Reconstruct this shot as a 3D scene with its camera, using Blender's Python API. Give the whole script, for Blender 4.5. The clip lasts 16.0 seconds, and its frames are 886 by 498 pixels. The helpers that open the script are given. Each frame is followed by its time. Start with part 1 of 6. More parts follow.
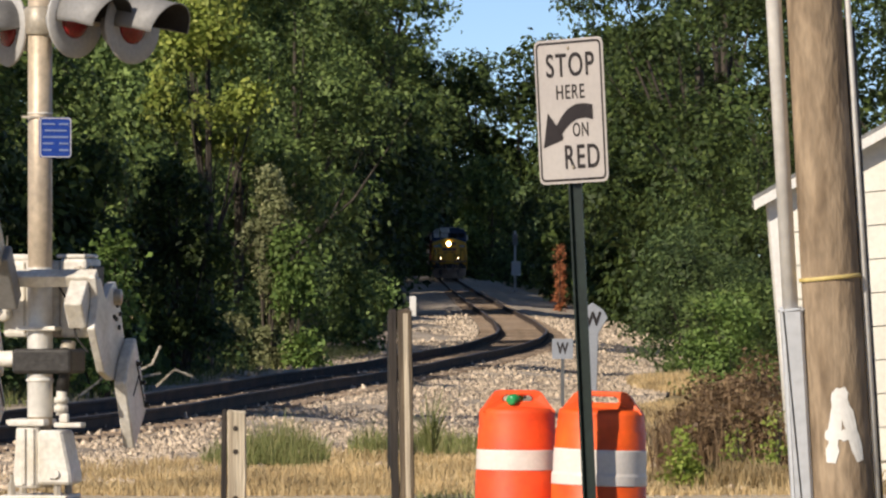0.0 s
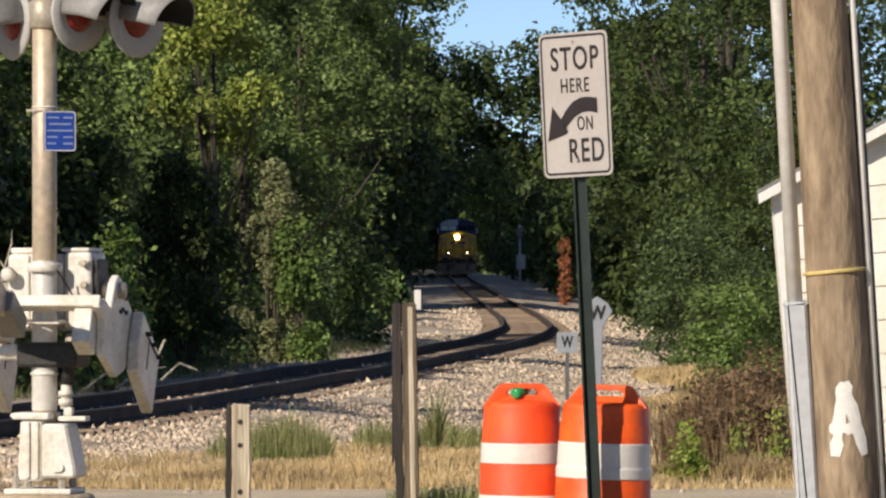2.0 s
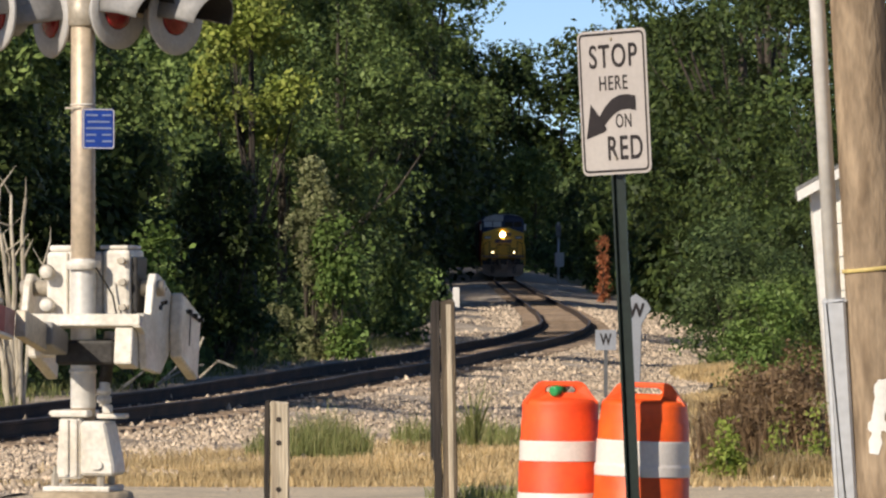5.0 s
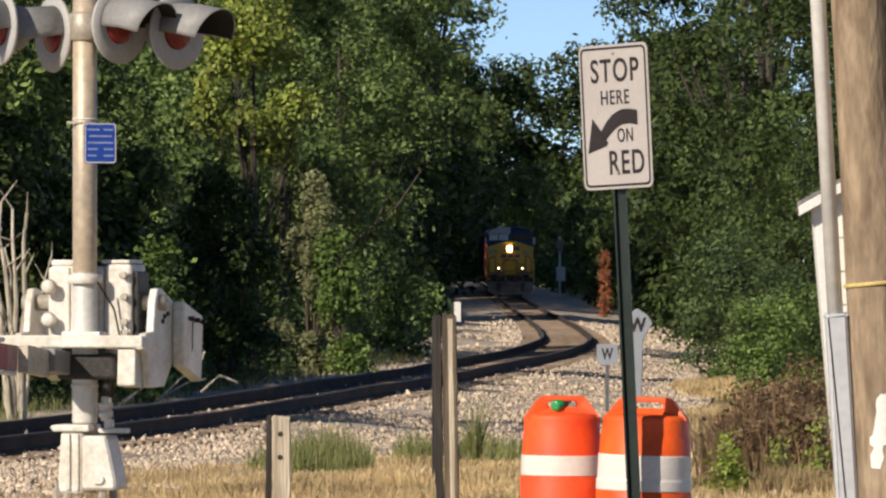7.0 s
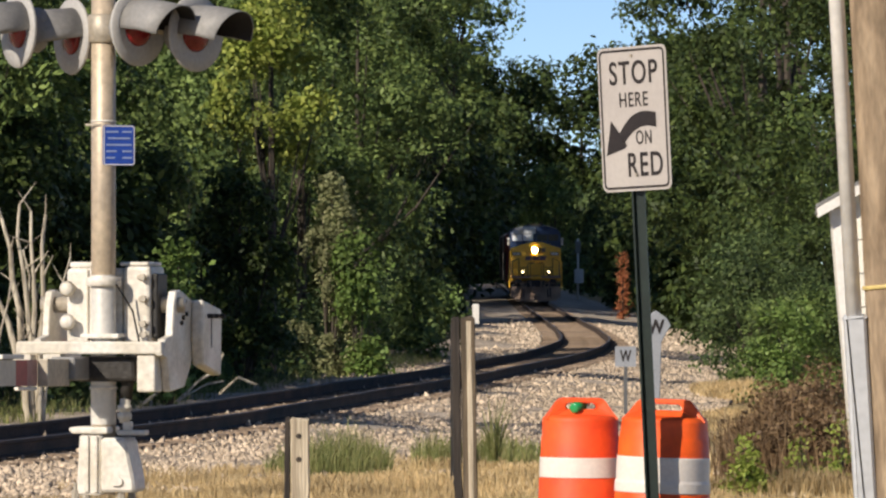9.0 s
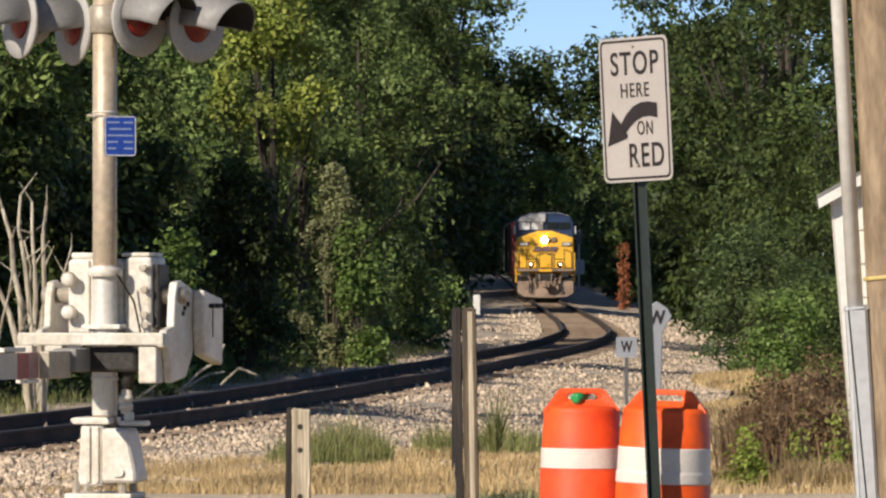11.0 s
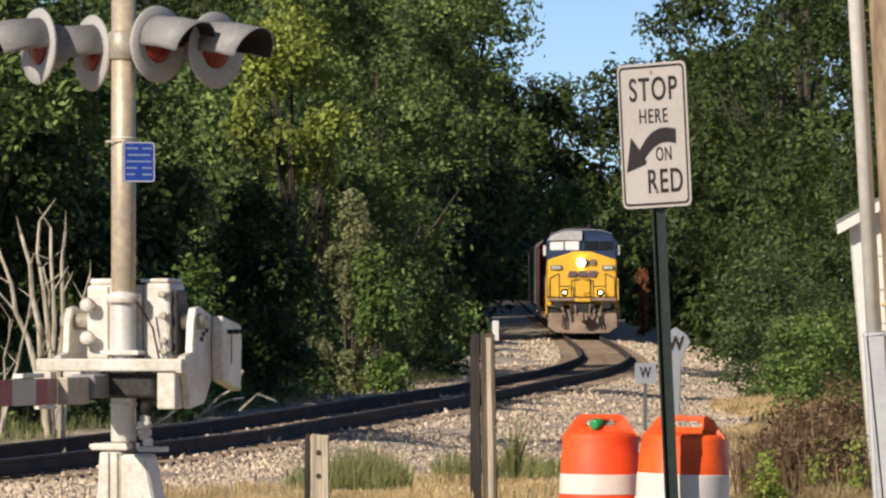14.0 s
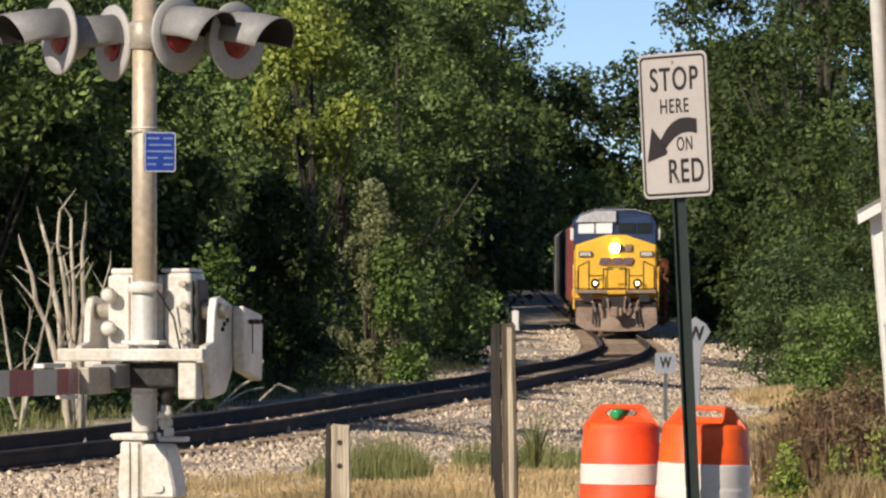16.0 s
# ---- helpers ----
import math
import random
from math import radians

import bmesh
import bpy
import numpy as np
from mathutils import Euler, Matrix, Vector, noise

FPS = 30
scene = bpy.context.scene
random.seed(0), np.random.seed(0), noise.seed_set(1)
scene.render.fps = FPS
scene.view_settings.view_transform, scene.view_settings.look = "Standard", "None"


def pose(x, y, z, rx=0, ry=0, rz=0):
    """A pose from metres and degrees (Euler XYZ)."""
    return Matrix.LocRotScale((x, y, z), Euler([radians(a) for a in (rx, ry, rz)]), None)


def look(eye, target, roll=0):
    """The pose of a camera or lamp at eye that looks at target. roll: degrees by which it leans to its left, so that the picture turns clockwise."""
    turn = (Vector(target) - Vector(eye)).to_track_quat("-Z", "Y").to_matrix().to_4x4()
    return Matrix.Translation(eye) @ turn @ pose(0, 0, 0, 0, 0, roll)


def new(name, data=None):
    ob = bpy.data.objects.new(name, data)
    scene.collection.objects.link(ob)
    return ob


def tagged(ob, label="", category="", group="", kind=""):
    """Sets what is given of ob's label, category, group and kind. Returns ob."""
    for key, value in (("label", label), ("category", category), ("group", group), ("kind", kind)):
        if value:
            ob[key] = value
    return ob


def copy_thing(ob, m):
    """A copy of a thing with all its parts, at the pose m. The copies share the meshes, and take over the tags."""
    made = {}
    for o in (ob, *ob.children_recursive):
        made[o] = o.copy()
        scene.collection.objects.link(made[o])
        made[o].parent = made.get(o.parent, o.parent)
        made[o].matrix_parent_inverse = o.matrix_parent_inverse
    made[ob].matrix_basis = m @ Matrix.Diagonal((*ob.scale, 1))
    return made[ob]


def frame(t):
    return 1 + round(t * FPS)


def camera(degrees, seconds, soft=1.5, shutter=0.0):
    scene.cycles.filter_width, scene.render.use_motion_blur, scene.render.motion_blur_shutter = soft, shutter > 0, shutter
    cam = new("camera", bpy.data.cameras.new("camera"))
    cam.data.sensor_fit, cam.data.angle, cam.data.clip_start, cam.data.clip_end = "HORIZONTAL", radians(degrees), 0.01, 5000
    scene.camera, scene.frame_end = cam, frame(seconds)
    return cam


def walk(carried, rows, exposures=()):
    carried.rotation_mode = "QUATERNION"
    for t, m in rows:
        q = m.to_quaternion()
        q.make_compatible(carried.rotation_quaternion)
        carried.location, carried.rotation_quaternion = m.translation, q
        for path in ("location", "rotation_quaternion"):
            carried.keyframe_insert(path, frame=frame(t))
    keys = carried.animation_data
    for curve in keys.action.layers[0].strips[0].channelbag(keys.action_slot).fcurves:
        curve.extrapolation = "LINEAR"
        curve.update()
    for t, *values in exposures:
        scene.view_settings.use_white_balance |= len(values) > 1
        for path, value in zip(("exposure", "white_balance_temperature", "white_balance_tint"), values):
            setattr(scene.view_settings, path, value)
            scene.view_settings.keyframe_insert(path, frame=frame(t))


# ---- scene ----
PATH = [
    (0.0, 0.0106, -0.9872, 0.2660), (0.5, 0.0125, -0.9259, 0.4709), (1.0, 0.0138, -0.9504, 0.3100),
    (1.5, 0.0126, -0.9296, 0.2534), (2.0, 0.0126, -0.9410, 0.2040), (2.5, 0.0083, -0.8703, 0.1550),
    (3.0, 0.0113, -0.8572, 0.1273), (3.5, 0.0125, -0.8211, 0.0680), (4.0, 0.0131, -0.5910, 0.1240),
    (6.5, 0.0116, -0.5622, 0.2389), (7.0, 0.0109, -0.5561, 0.3202), (7.5, 0.0125, -0.4617, 0.3339),
    (8.0, 0.0090, -0.4130, 0.3330), (8.5, 0.0091, -0.3879, 0.3413), (11.0, 0.0063, -0.3717, 0.2505),
    (11.5, 0.0082, -0.4418, 0.2104), (12.0, 0.0084, -0.4547, 0.2220), (12.5, 0.0039, -0.4206, 0.2495),
    (13.0, 0.0053, -0.3675, 0.3200), (13.5, 0.0047, -0.2472, 0.3669), (14.0, 0.0072, -0.1900, 0.5011),
    (14.5, 0.0072, -0.1520, 0.4595), (15.0, 0.0069, -0.0650, 0.4568), (15.5, 0.0028, 0.0195, 0.4803),
    (16.0, 0.0000, 0.0000, 0.4038),
]
EYE = 1.7
cam = camera(8.541, 16.0, soft=2.35)
walk(cam, [(t, pose(x, 0, EYE, 90 + p, 0, yaw)) for t, x, yaw, p in PATH])

# ---- sky and sun ----
SUN_AZ, SUN_EL = radians(41), radians(30)          # left of straight behind the camera
world = bpy.data.worlds.new("world")
scene.world = world
world.use_nodes = True
wn = world.node_tree
sky = wn.nodes.new("ShaderNodeTexSky")
sky.sky_type = "NISHITA"
sky.sun_disc = False
sky.sun_elevation = SUN_EL
sky.sun_rotation = math.pi + SUN_AZ
sky.altitude, sky.air_density, sky.dust_density, sky.ozone_density = 1500, 0.5, 0.0, 2.0
wn.links.new(sky.outputs[0], wn.nodes["Background"].inputs[0])
wn.nodes["Background"].inputs[1].default_value = 0.10
to_sun = Vector((-math.sin(SUN_AZ) * math.cos(SUN_EL), -math.cos(SUN_AZ) * math.cos(SUN_EL), math.sin(SUN_EL)))
sun = new("sun", bpy.data.lights.new("sun", "SUN"))
sun.data.energy, sun.data.angle, sun.data.color = 4.85, radians(0.55), (1.0, 0.885, 0.735)
sun.matrix_world = look((0, 0, 60), Vector((0, 0, 60)) - to_sun)
scene.view_settings.exposure = 0.15


# ---- materials ----
def material(name, base, rough=0.7, metal=0.0, var=0.3, scale=2.0, fine=30.0, bump=0.15, tint=None, spots=None, each=0.0):
    """base colour broken by large stains (towards tint) and fine grain, with relief; each: random change per object"""
    m = bpy.data.materials.new(name)
    m.use_nodes = True
    nt = m.node_tree
    bsdf = nt.nodes["Principled BSDF"]
    bsdf.inputs["Roughness"].default_value, bsdf.inputs["Metallic"].default_value = rough, metal
    co = nt.nodes.new("ShaderNodeTexCoord")
    big, small = nt.nodes.new("ShaderNodeTexNoise"), nt.nodes.new("ShaderNodeTexNoise")
    big.inputs["Scale"].default_value, small.inputs["Scale"].default_value = scale, fine
    big.inputs["Detail"].default_value = 5
    for n in (big, small):
        nt.links.new(co.outputs["Object"], n.inputs["Vector"])
    ramp = nt.nodes.new("ShaderNodeValToRGB")
    t2 = tint or tuple(c * (1 - var) for c in base)
    ramp.color_ramp.elements[0].position, ramp.color_ramp.elements[1].position = 0.36, 0.64
    ramp.color_ramp.elements[0].color, ramp.color_ramp.elements[1].color = (*t2, 1), (*base, 1)
    nt.links.new(big.outputs[0], ramp.inputs[0])
    grain = nt.nodes.new("ShaderNodeMapRange")
    grain.inputs[1].default_value, grain.inputs[2].default_value = 0.3, 0.7
    grain.inputs[3].default_value, grain.inputs[4].default_value = 1 - var, 1 + var * 0.6
    nt.links.new(small.outputs[0], grain.inputs[0])
    mul = nt.nodes.new("ShaderNodeMix")
    mul.data_type, mul.blend_type = "RGBA", "MULTIPLY"
    mul.inputs[0].default_value = 1
    nt.links.new(ramp.outputs[0], mul.inputs[6])
    nt.links.new(grain.outputs[0], mul.inputs[7])
    last = mul.outputs[2]
    if each:
        info = nt.nodes.new("ShaderNodeObjectInfo")
        r = nt.nodes.new("ShaderNodeMapRange")
        r.inputs[3].default_value, r.inputs[4].default_value = 1 - each, 1 + each
        nt.links.new(info.outputs["Random"], r.inputs[0])
        m2 = nt.nodes.new("ShaderNodeMix")
        m2.data_type, m2.blend_type = "RGBA", "MULTIPLY"
        m2.inputs[0].default_value = 1
        nt.links.new(last, m2.inputs[6])
        nt.links.new(r.outputs[0], m2.inputs[7])
        last = m2.outputs[2]
    nt.links.new(last, bsdf.inputs["Base Color"])
    if bump:
        b = nt.nodes.new("ShaderNodeBump")
        b.inputs["Strength"].default_value, b.inputs["Distance"].default_value = bump, 0.02
        nt.links.new(small.outputs[0], b.inputs["Height"])
        nt.links.new(b.outputs[0], bsdf.inputs["Normal"])
    return m


def wood_material(name, light, dark, stretch=14.0, rough=0.85):
    """grain along z"""
    m = material(name, light, rough, var=0.25)
    nt = m.node_tree
    co = nt.nodes["Texture Coordinate"]
    mp = nt.nodes.new("ShaderNodeMapping")
    mp.inputs["Scale"].default_value = (stretch, stretch, 0.7)
    nt.links.new(co.outputs["Object"], mp.inputs[0])
    for n in nt.nodes:
        if n.type == "TEX_NOISE":
            nt.links.new(mp.outputs[0], n.inputs["Vector"])
            n.inputs["Scale"].default_value = 1.2 if n.inputs["Scale"].default_value < 10 else 5.0
        if n.type == "VALTORGB":
            n.color_ramp.elements[0].color = (*dark, 1)
        if n.type == "BUMP":
            n.inputs["Strength"].default_value = 0.5
    return m


def leaf_material(name, a, b, c, through_light=0.21):
    """leaves: each one its own shade between a, b and c, partly letting light through"""
    m = bpy.data.materials.new(name)
    m.use_nodes = True
    nt = m.node_tree
    bsdf = nt.nodes["Principled BSDF"]
    bsdf.inputs["Roughness"].default_value = 0.55
    bsdf.inputs["Specular IOR Level"].default_value = 0.22
    geo = nt.nodes.new("ShaderNodeNewGeometry")
    ramp = nt.nodes.new("ShaderNodeValToRGB")
    ramp.color_ramp.elements[0].color, ramp.color_ramp.elements[1].color = (*a, 1), (*c, 1)
    e = ramp.color_ramp.elements.new(0.55)
    e.color = (*b, 1)
    nt.links.new(geo.outputs["Random Per Island"], ramp.inputs[0])
    co = nt.nodes.new("ShaderNodeTexCoord")
    nz = nt.nodes.new("ShaderNodeTexNoise")
    nz.inputs["Scale"].default_value = 0.5
    nt.links.new(co.outputs["Object"], nz.inputs["Vector"])
    mr = nt.nodes.new("ShaderNodeMapRange")
    mr.inputs[1].default_value, mr.inputs[2].default_value = 0.3, 0.7
    mr.inputs[3].default_value, mr.inputs[4].default_value = 0.55, 1.35
    nt.links.new(nz.outputs[0], mr.inputs[0])
    mul = nt.nodes.new("ShaderNodeMix")
    mul.data_type, mul.blend_type = "RGBA", "MULTIPLY"
    mul.inputs[0].default_value = 1
    nt.links.new(ramp.outputs[0], mul.inputs[6])
    nt.links.new(mr.outputs[0], mul.inputs[7])
    nt.links.new(mul.outputs[2], bsdf.inputs["Base Color"])
    tr = nt.nodes.new("ShaderNodeBsdfTranslucent")
    nt.links.new(mul.outputs[2], tr.inputs[0])
    mix = nt.nodes.new("ShaderNodeMixShader")
    mix.inputs[0].default_value = through_light
    nt.links.new(bsdf.outputs[0], mix.inputs[1])
    nt.links.new(tr.outputs[0], mix.inputs[2])
    nt.links.new(mix.outputs[0], nt.nodes["Material Output"].inputs[0])
    return m


def glowing(name, colour, strength):
    m = bpy.data.materials.new(name)
    m.use_nodes = True
    b = m.node_tree.nodes["Principled BSDF"]
    b.inputs["Base Color"].default_value = (*colour, 1)
    b.inputs["Emission Color"].default_value = (*colour, 1)
    b.inputs["Emission Strength"].default_value = strength
    return m


def islands(m, low=0.6, high=1.4):
    """vary a material from one joined piece to the next"""
    nt = m.node_tree
    bsdf = nt.nodes["Principled BSDF"]
    src = bsdf.inputs["Base Color"].links[0].from_socket
    geo = nt.nodes.new("ShaderNodeNewGeometry")
    r = nt.nodes.new("ShaderNodeMapRange")
    r.inputs[3].default_value, r.inputs[4].default_value = low, high
    nt.links.new(geo.outputs["Random Per Island"], r.inputs[0])
    m2 = nt.nodes.new("ShaderNodeMix")
    m2.data_type, m2.blend_type = "RGBA", "MULTIPLY"
    m2.inputs[0].default_value = 1
    nt.links.new(src, m2.inputs[6])
    nt.links.new(r.outputs[0], m2.inputs[7])
    nt.links.new(m2.outputs[2], bsdf.inputs["Base Color"])
    return m


M = {}
M["earth"] = material("dry_earth_and_grass", (0.42, 0.31, 0.16), 0.95, var=0.35, scale=0.9, fine=9, bump=0.8, tint=(0.27, 0.21, 0.09))
M["ballast"] = material("ballast_bed", (0.56, 0.47, 0.37), 0.9, var=0.45, scale=0.6, fine=16, bump=1.0, tint=(0.30, 0.24, 0.18))
M["stone"] = islands(material("ballast_stone", (0.63, 0.51, 0.385), 0.9, var=0.2, scale=4, fine=40, bump=0.3, tint=(0.53, 0.42, 0.31)), 0.55, 1.35)
M["road"] = material("worn_pale_asphalt", (0.68, 0.56, 0.40), 0.9, var=0.3, scale=0.9, fine=25, bump=0.8, tint=(0.46, 0.39, 0.29))
M["rail_side"] = material("rusty_dark_rail", (0.075, 0.046, 0.032), 0.9, 0.0, var=0.4, scale=1.2, fine=30, bump=0.4, tint=(0.028, 0.021, 0.018))
M["rail_top"] = material("worn_rail_head", (0.13, 0.105, 0.09), 0.55, 0.4, var=0.3, scale=1.5, fine=20, bump=0.05)
M["tie"] = material("creosoted_tie", (0.20, 0.145, 0.10), 0.9, var=0.4, scale=2, fine=18, bump=0.6, tint=(0.27, 0.205, 0.15), each=0.3)
M["galv"] = material("galvanised_steel", (0.50, 0.45, 0.37), 0.5, 0.35, var=0.2, scale=4, fine=30, bump=0.08, tint=(0.40, 0.35, 0.28))
M["mast"] = material("weathered_aluminium_mast", (0.55, 0.45, 0.33), 0.5, 0.25, var=0.16, scale=3, fine=24, bump=0.05, tint=(0.45, 0.37, 0.28))
M["white_metal"] = material("aged_white_enamel", (0.80, 0.765, 0.705), 0.5, 0.0, var=0.16, scale=4, fine=35, bump=0.08, tint=(0.62, 0.57, 0.48))
M["dark_metal"] = material("greasy_dark_steel", (0.045, 0.042, 0.04), 0.6, 0.4, var=0.3, scale=5, fine=40)
M["hood"] = material("faded_black_paint", (0.21, 0.205, 0.20), 0.55, 0.0, var=0.12, scale=3, fine=40, tint=(0.27, 0.265, 0.26), bump=0.05)
M["ring"] = material("grey_background_paint", (0.43, 0.42, 0.405), 0.6, 0.0, var=0.10, scale=4, fine=40, tint=(0.40, 0.39, 0.375), bump=0.05)
M["red_lens"] = material("red_roundel", (0.26, 0.018, 0.02), 0.25, var=0.3, scale=8, fine=60)
M["blue_sign"] = material("blue_sheeting", (0.022, 0.075, 0.42), 0.4, var=0.12, scale=4, fine=30, bump=0.02)
M["white_paint"] = material("white_paint", (0.78, 0.76, 0.72), 0.6, var=0.08, scale=4, fine=30, bump=0.05)
M["sign_face"] = material("reflective_white_sheeting", (0.44, 0.405, 0.38), 0.5, var=0.05, scale=2.5, fine=30, bump=0.02, tint=(0.40, 0.365, 0.345))
M["sign_black"] = material("faded_black_legend", (0.022, 0.016, 0.015), 0.5, var=0.2, scale=5, fine=40, bump=0.02)
M["green_post"] = material("dark_green_enamel", (0.012, 0.022, 0.017), 0.35, 0.1, var=0.25, scale=5, fine=30, bump=0.05)
M["orange"] = material("fluorescent_orange_plastic", (0.88, 0.105, 0.012), 0.6, var=0.08, scale=2.5, fine=20, bump=0.06, tint=(0.82, 0.065, 0.015))
M["orange_b"] = material("sun_faded_orange_plastic", (0.88, 0.125, 0.010), 0.48, var=0.10, scale=3.0, fine=20, bump=0.1, tint=(0.76, 0.085, 0.010))
M["band"] = material("reflective_white_band", (0.78, 0.72, 0.66), 0.4, var=0.07, scale=3, fine=40, bump=0.04)
M["black_lining"] = material("matt_black_lining", (0.018, 0.017, 0.017), 0.8)
# pale tone that paints the sky reflected in the left windscreen
M["sky_glare"] = material("sky_glare", (0.80, 0.84, 0.88), 0.15, var=0.08)
M["rubber"] = material("black_rubber", (0.03, 0.03, 0.03), 0.85)
M["bottle"] = material("green_plastic", (0.02, 0.30, 0.09), 0.25, var=0.1)
M["pole"] = wood_material("weathered_utility_pole", (0.36, 0.27, 0.18), (0.19, 0.135, 0.085), 7.0)
for n in M["pole"].node_tree.nodes:
    if n.type == "MAPPING":
        n.inputs["Scale"].default_value = (7.0, 7.0, 2.0)
M["old_post"] = wood_material("weathered_treated_post", (0.15, 0.112, 0.072), (0.05, 0.038, 0.027), 9)
# bleached wood of the short post, and the painted lit strip of the tall one
M["pale_post"] = wood_material("bleached_and_lit_post", (0.56, 0.48, 0.36), (0.30, 0.24, 0.17))
M["dead_wood"] = wood_material("bleached_dead_wood", (0.60, 0.54, 0.43), (0.26, 0.22, 0.165))
M["bark"] = wood_material("grey_brown_bark", (0.075, 0.06, 0.045), (0.03, 0.025, 0.02), 8)
M["conduit"] = material("grey_pvc", (0.82, 0.80, 0.77), 0.5, var=0.1, scale=2, fine=20, bump=0.05)
M["conduit_dark"] = material("darker_grey_pvc", (0.52, 0.535, 0.56), 0.5, var=0.1, scale=2, fine=20, bump=0.05)
M["yellow_tape"] = material("faded_yellow_tape", (0.62, 0.48, 0.18), 0.6, var=0.15)
M["siding"] = material("white_painted_siding", (0.80, 0.77, 0.68), 0.7, var=0.07, scale=1.5, fine=20, bump=0.1, tint=(0.72, 0.69, 0.60))
M["shingle"] = material("grey_roofing", (0.28, 0.28, 0.28), 0.85, var=0.3, scale=3, fine=25, bump=0.4)
M["concrete"] = material("weathered_concrete", (0.50, 0.41, 0.29), 0.9, var=0.2, scale=2, fine=25, bump=0.4, tint=(0.36, 0.29, 0.2))
M["yellow"] = material("locomotive_yellow", (0.90, 0.53, 0.045), 0.4, var=0.10, scale=1.0, fine=10, bump=0.03, tint=(0.78, 0.43, 0.04))
M["blue"] = material("locomotive_dark_blue", (0.020, 0.045, 0.12), 0.45, var=0.2, scale=1.2, fine=10, bump=0.03)
# grey of the roof skin, and the painted sky sheen on the cab front
M["grey_and_sheen"] = material("locomotive_grey_and_sheen", (0.66, 0.68, 0.70), 0.3, 0.2, var=0.2, scale=1.0, fine=12, bump=0.05)
M["grime"] = material("road_grime", (0.23, 0.165, 0.125), 0.85, var=0.35, scale=2.0, fine=20, bump=0.3, tint=(0.33, 0.24, 0.18))
M["glass"] = material("dark_cab_glass", (0.02, 0.025, 0.03), 0.08, 0.0, var=0.1, bump=0)
M["car_red"] = material("faded_red_car", (0.23, 0.045, 0.04), 0.7, var=0.3, scale=0.8, fine=8, bump=0.1)
M["car_grey"] = material("dusty_grey_car", (0.17, 0.165, 0.16), 0.75, var=0.3, scale=0.8, fine=8, bump=0.1)
M["car_black"] = material("sooty_black_car", (0.035, 0.033, 0.032), 0.75, var=0.3, scale=0.8, fine=8, bump=0.1)
M["lamp"] = glowing("burning_headlight", (1.0, 0.80, 0.48), 30.0)
M["small_lamp"] = glowing("burning_ditch_light", (1.0, 0.74, 0.40), 6.0)
M["leaf_dark"] = leaf_material("dark_green_leaves", (0.040, 0.066, 0.026), (0.085, 0.130, 0.046), (0.17, 0.23, 0.082))
# deep green, also the darkened tone that stands in for shade in the wood
M["leaf_deep_shade"] = leaf_material("deep_green_shaded_leaves", (0.027, 0.046, 0.016), (0.056, 0.086, 0.025), (0.115, 0.155, 0.042))
M["leaf_mid"] = leaf_material("mid_green_leaves", (0.055, 0.090, 0.030), (0.125, 0.182, 0.054), (0.25, 0.33, 0.10))
M["leaf_yellow"] = leaf_material("yellow_green_leaves", (0.13, 0.175, 0.035), (0.24, 0.29, 0.055), (0.38, 0.41, 0.10))
M["leaf_lime"] = leaf_material("fresh_lime_leaves", (0.20, 0.28, 0.05), (0.32, 0.40, 0.08), (0.44, 0.50, 0.13), 0.3)
M["leaf_dusty"] = leaf_material("dusty_green_leaves", (0.16, 0.18, 0.082), (0.26, 0.275, 0.13), (0.38, 0.38, 0.20))
M["leaf_bright"] = leaf_material("bright_green_leaves", (0.08, 0.14, 0.035), (0.16, 0.25, 0.06), (0.25, 0.35, 0.10))
M["leaf_dead"] = leaf_material("withered_leaves", (0.10, 0.062, 0.036), (0.20, 0.130, 0.072), (0.36, 0.25, 0.14))
M["leaf_rust"] = leaf_material("rust_brown_leaves", (0.30, 0.10, 0.045), (0.42, 0.155, 0.07), (0.52, 0.22, 0.10))
M["straw"] = leaf_material("dry_straw", (0.44, 0.31, 0.15), (0.58, 0.43, 0.22), (0.70, 0.55, 0.32), 0.2)
M["green_blade"] = leaf_material("green_weed_blades", (0.14, 0.17, 0.055), (0.22, 0.24, 0.085), (0.36, 0.33, 0.15), 0.25)
for key in ("lamp", "small_lamp"):
    M[key].node_tree.nodes["Principled BSDF"].inputs["Roughness"].default_value = 0.3


# ---- mesh helpers ----
def part(name, bm, mat, parent=None, label="", smooth=False):
    me = bpy.data.meshes.new(name)
    bm.to_mesh(me)
    bm.free()
    for p in me.polygons:
        p.use_smooth = smooth
    me.materials.append(M[mat])
    ob = new(name, me)
    ob.parent = parent
    if label:
        tagged(ob, label)
    return ob


def thing(name, m, label, category, group="", kind=""):
    ob = new(name)
    ob.matrix_basis = m
    return tagged(ob, label, category, group, kind)


def box(bm, x0, x1, y0, y1, z0, z1, bevel=0.0, m=None):
    r = bmesh.ops.create_cube(bm, size=1)
    vs = r["verts"]
    bmesh.ops.scale(bm, verts=vs, vec=(x1 - x0, y1 - y0, z1 - z0))
    bmesh.ops.translate(bm, verts=vs, vec=((x0 + x1) / 2, (y0 + y1) / 2, (z0 + z1) / 2))
    if bevel:
        es = list({e for v in vs for e in v.link_edges})
        out = bmesh.ops.bevel(bm, geom=es, offset=bevel, segments=2, affect="EDGES", profile=0.5)
        vs = list({v for f in out["faces"] for v in f.verts} | {v for v in vs if v.is_valid})
    if m is not None:
        bmesh.ops.transform(bm, matrix=m, verts=vs)
    return bm


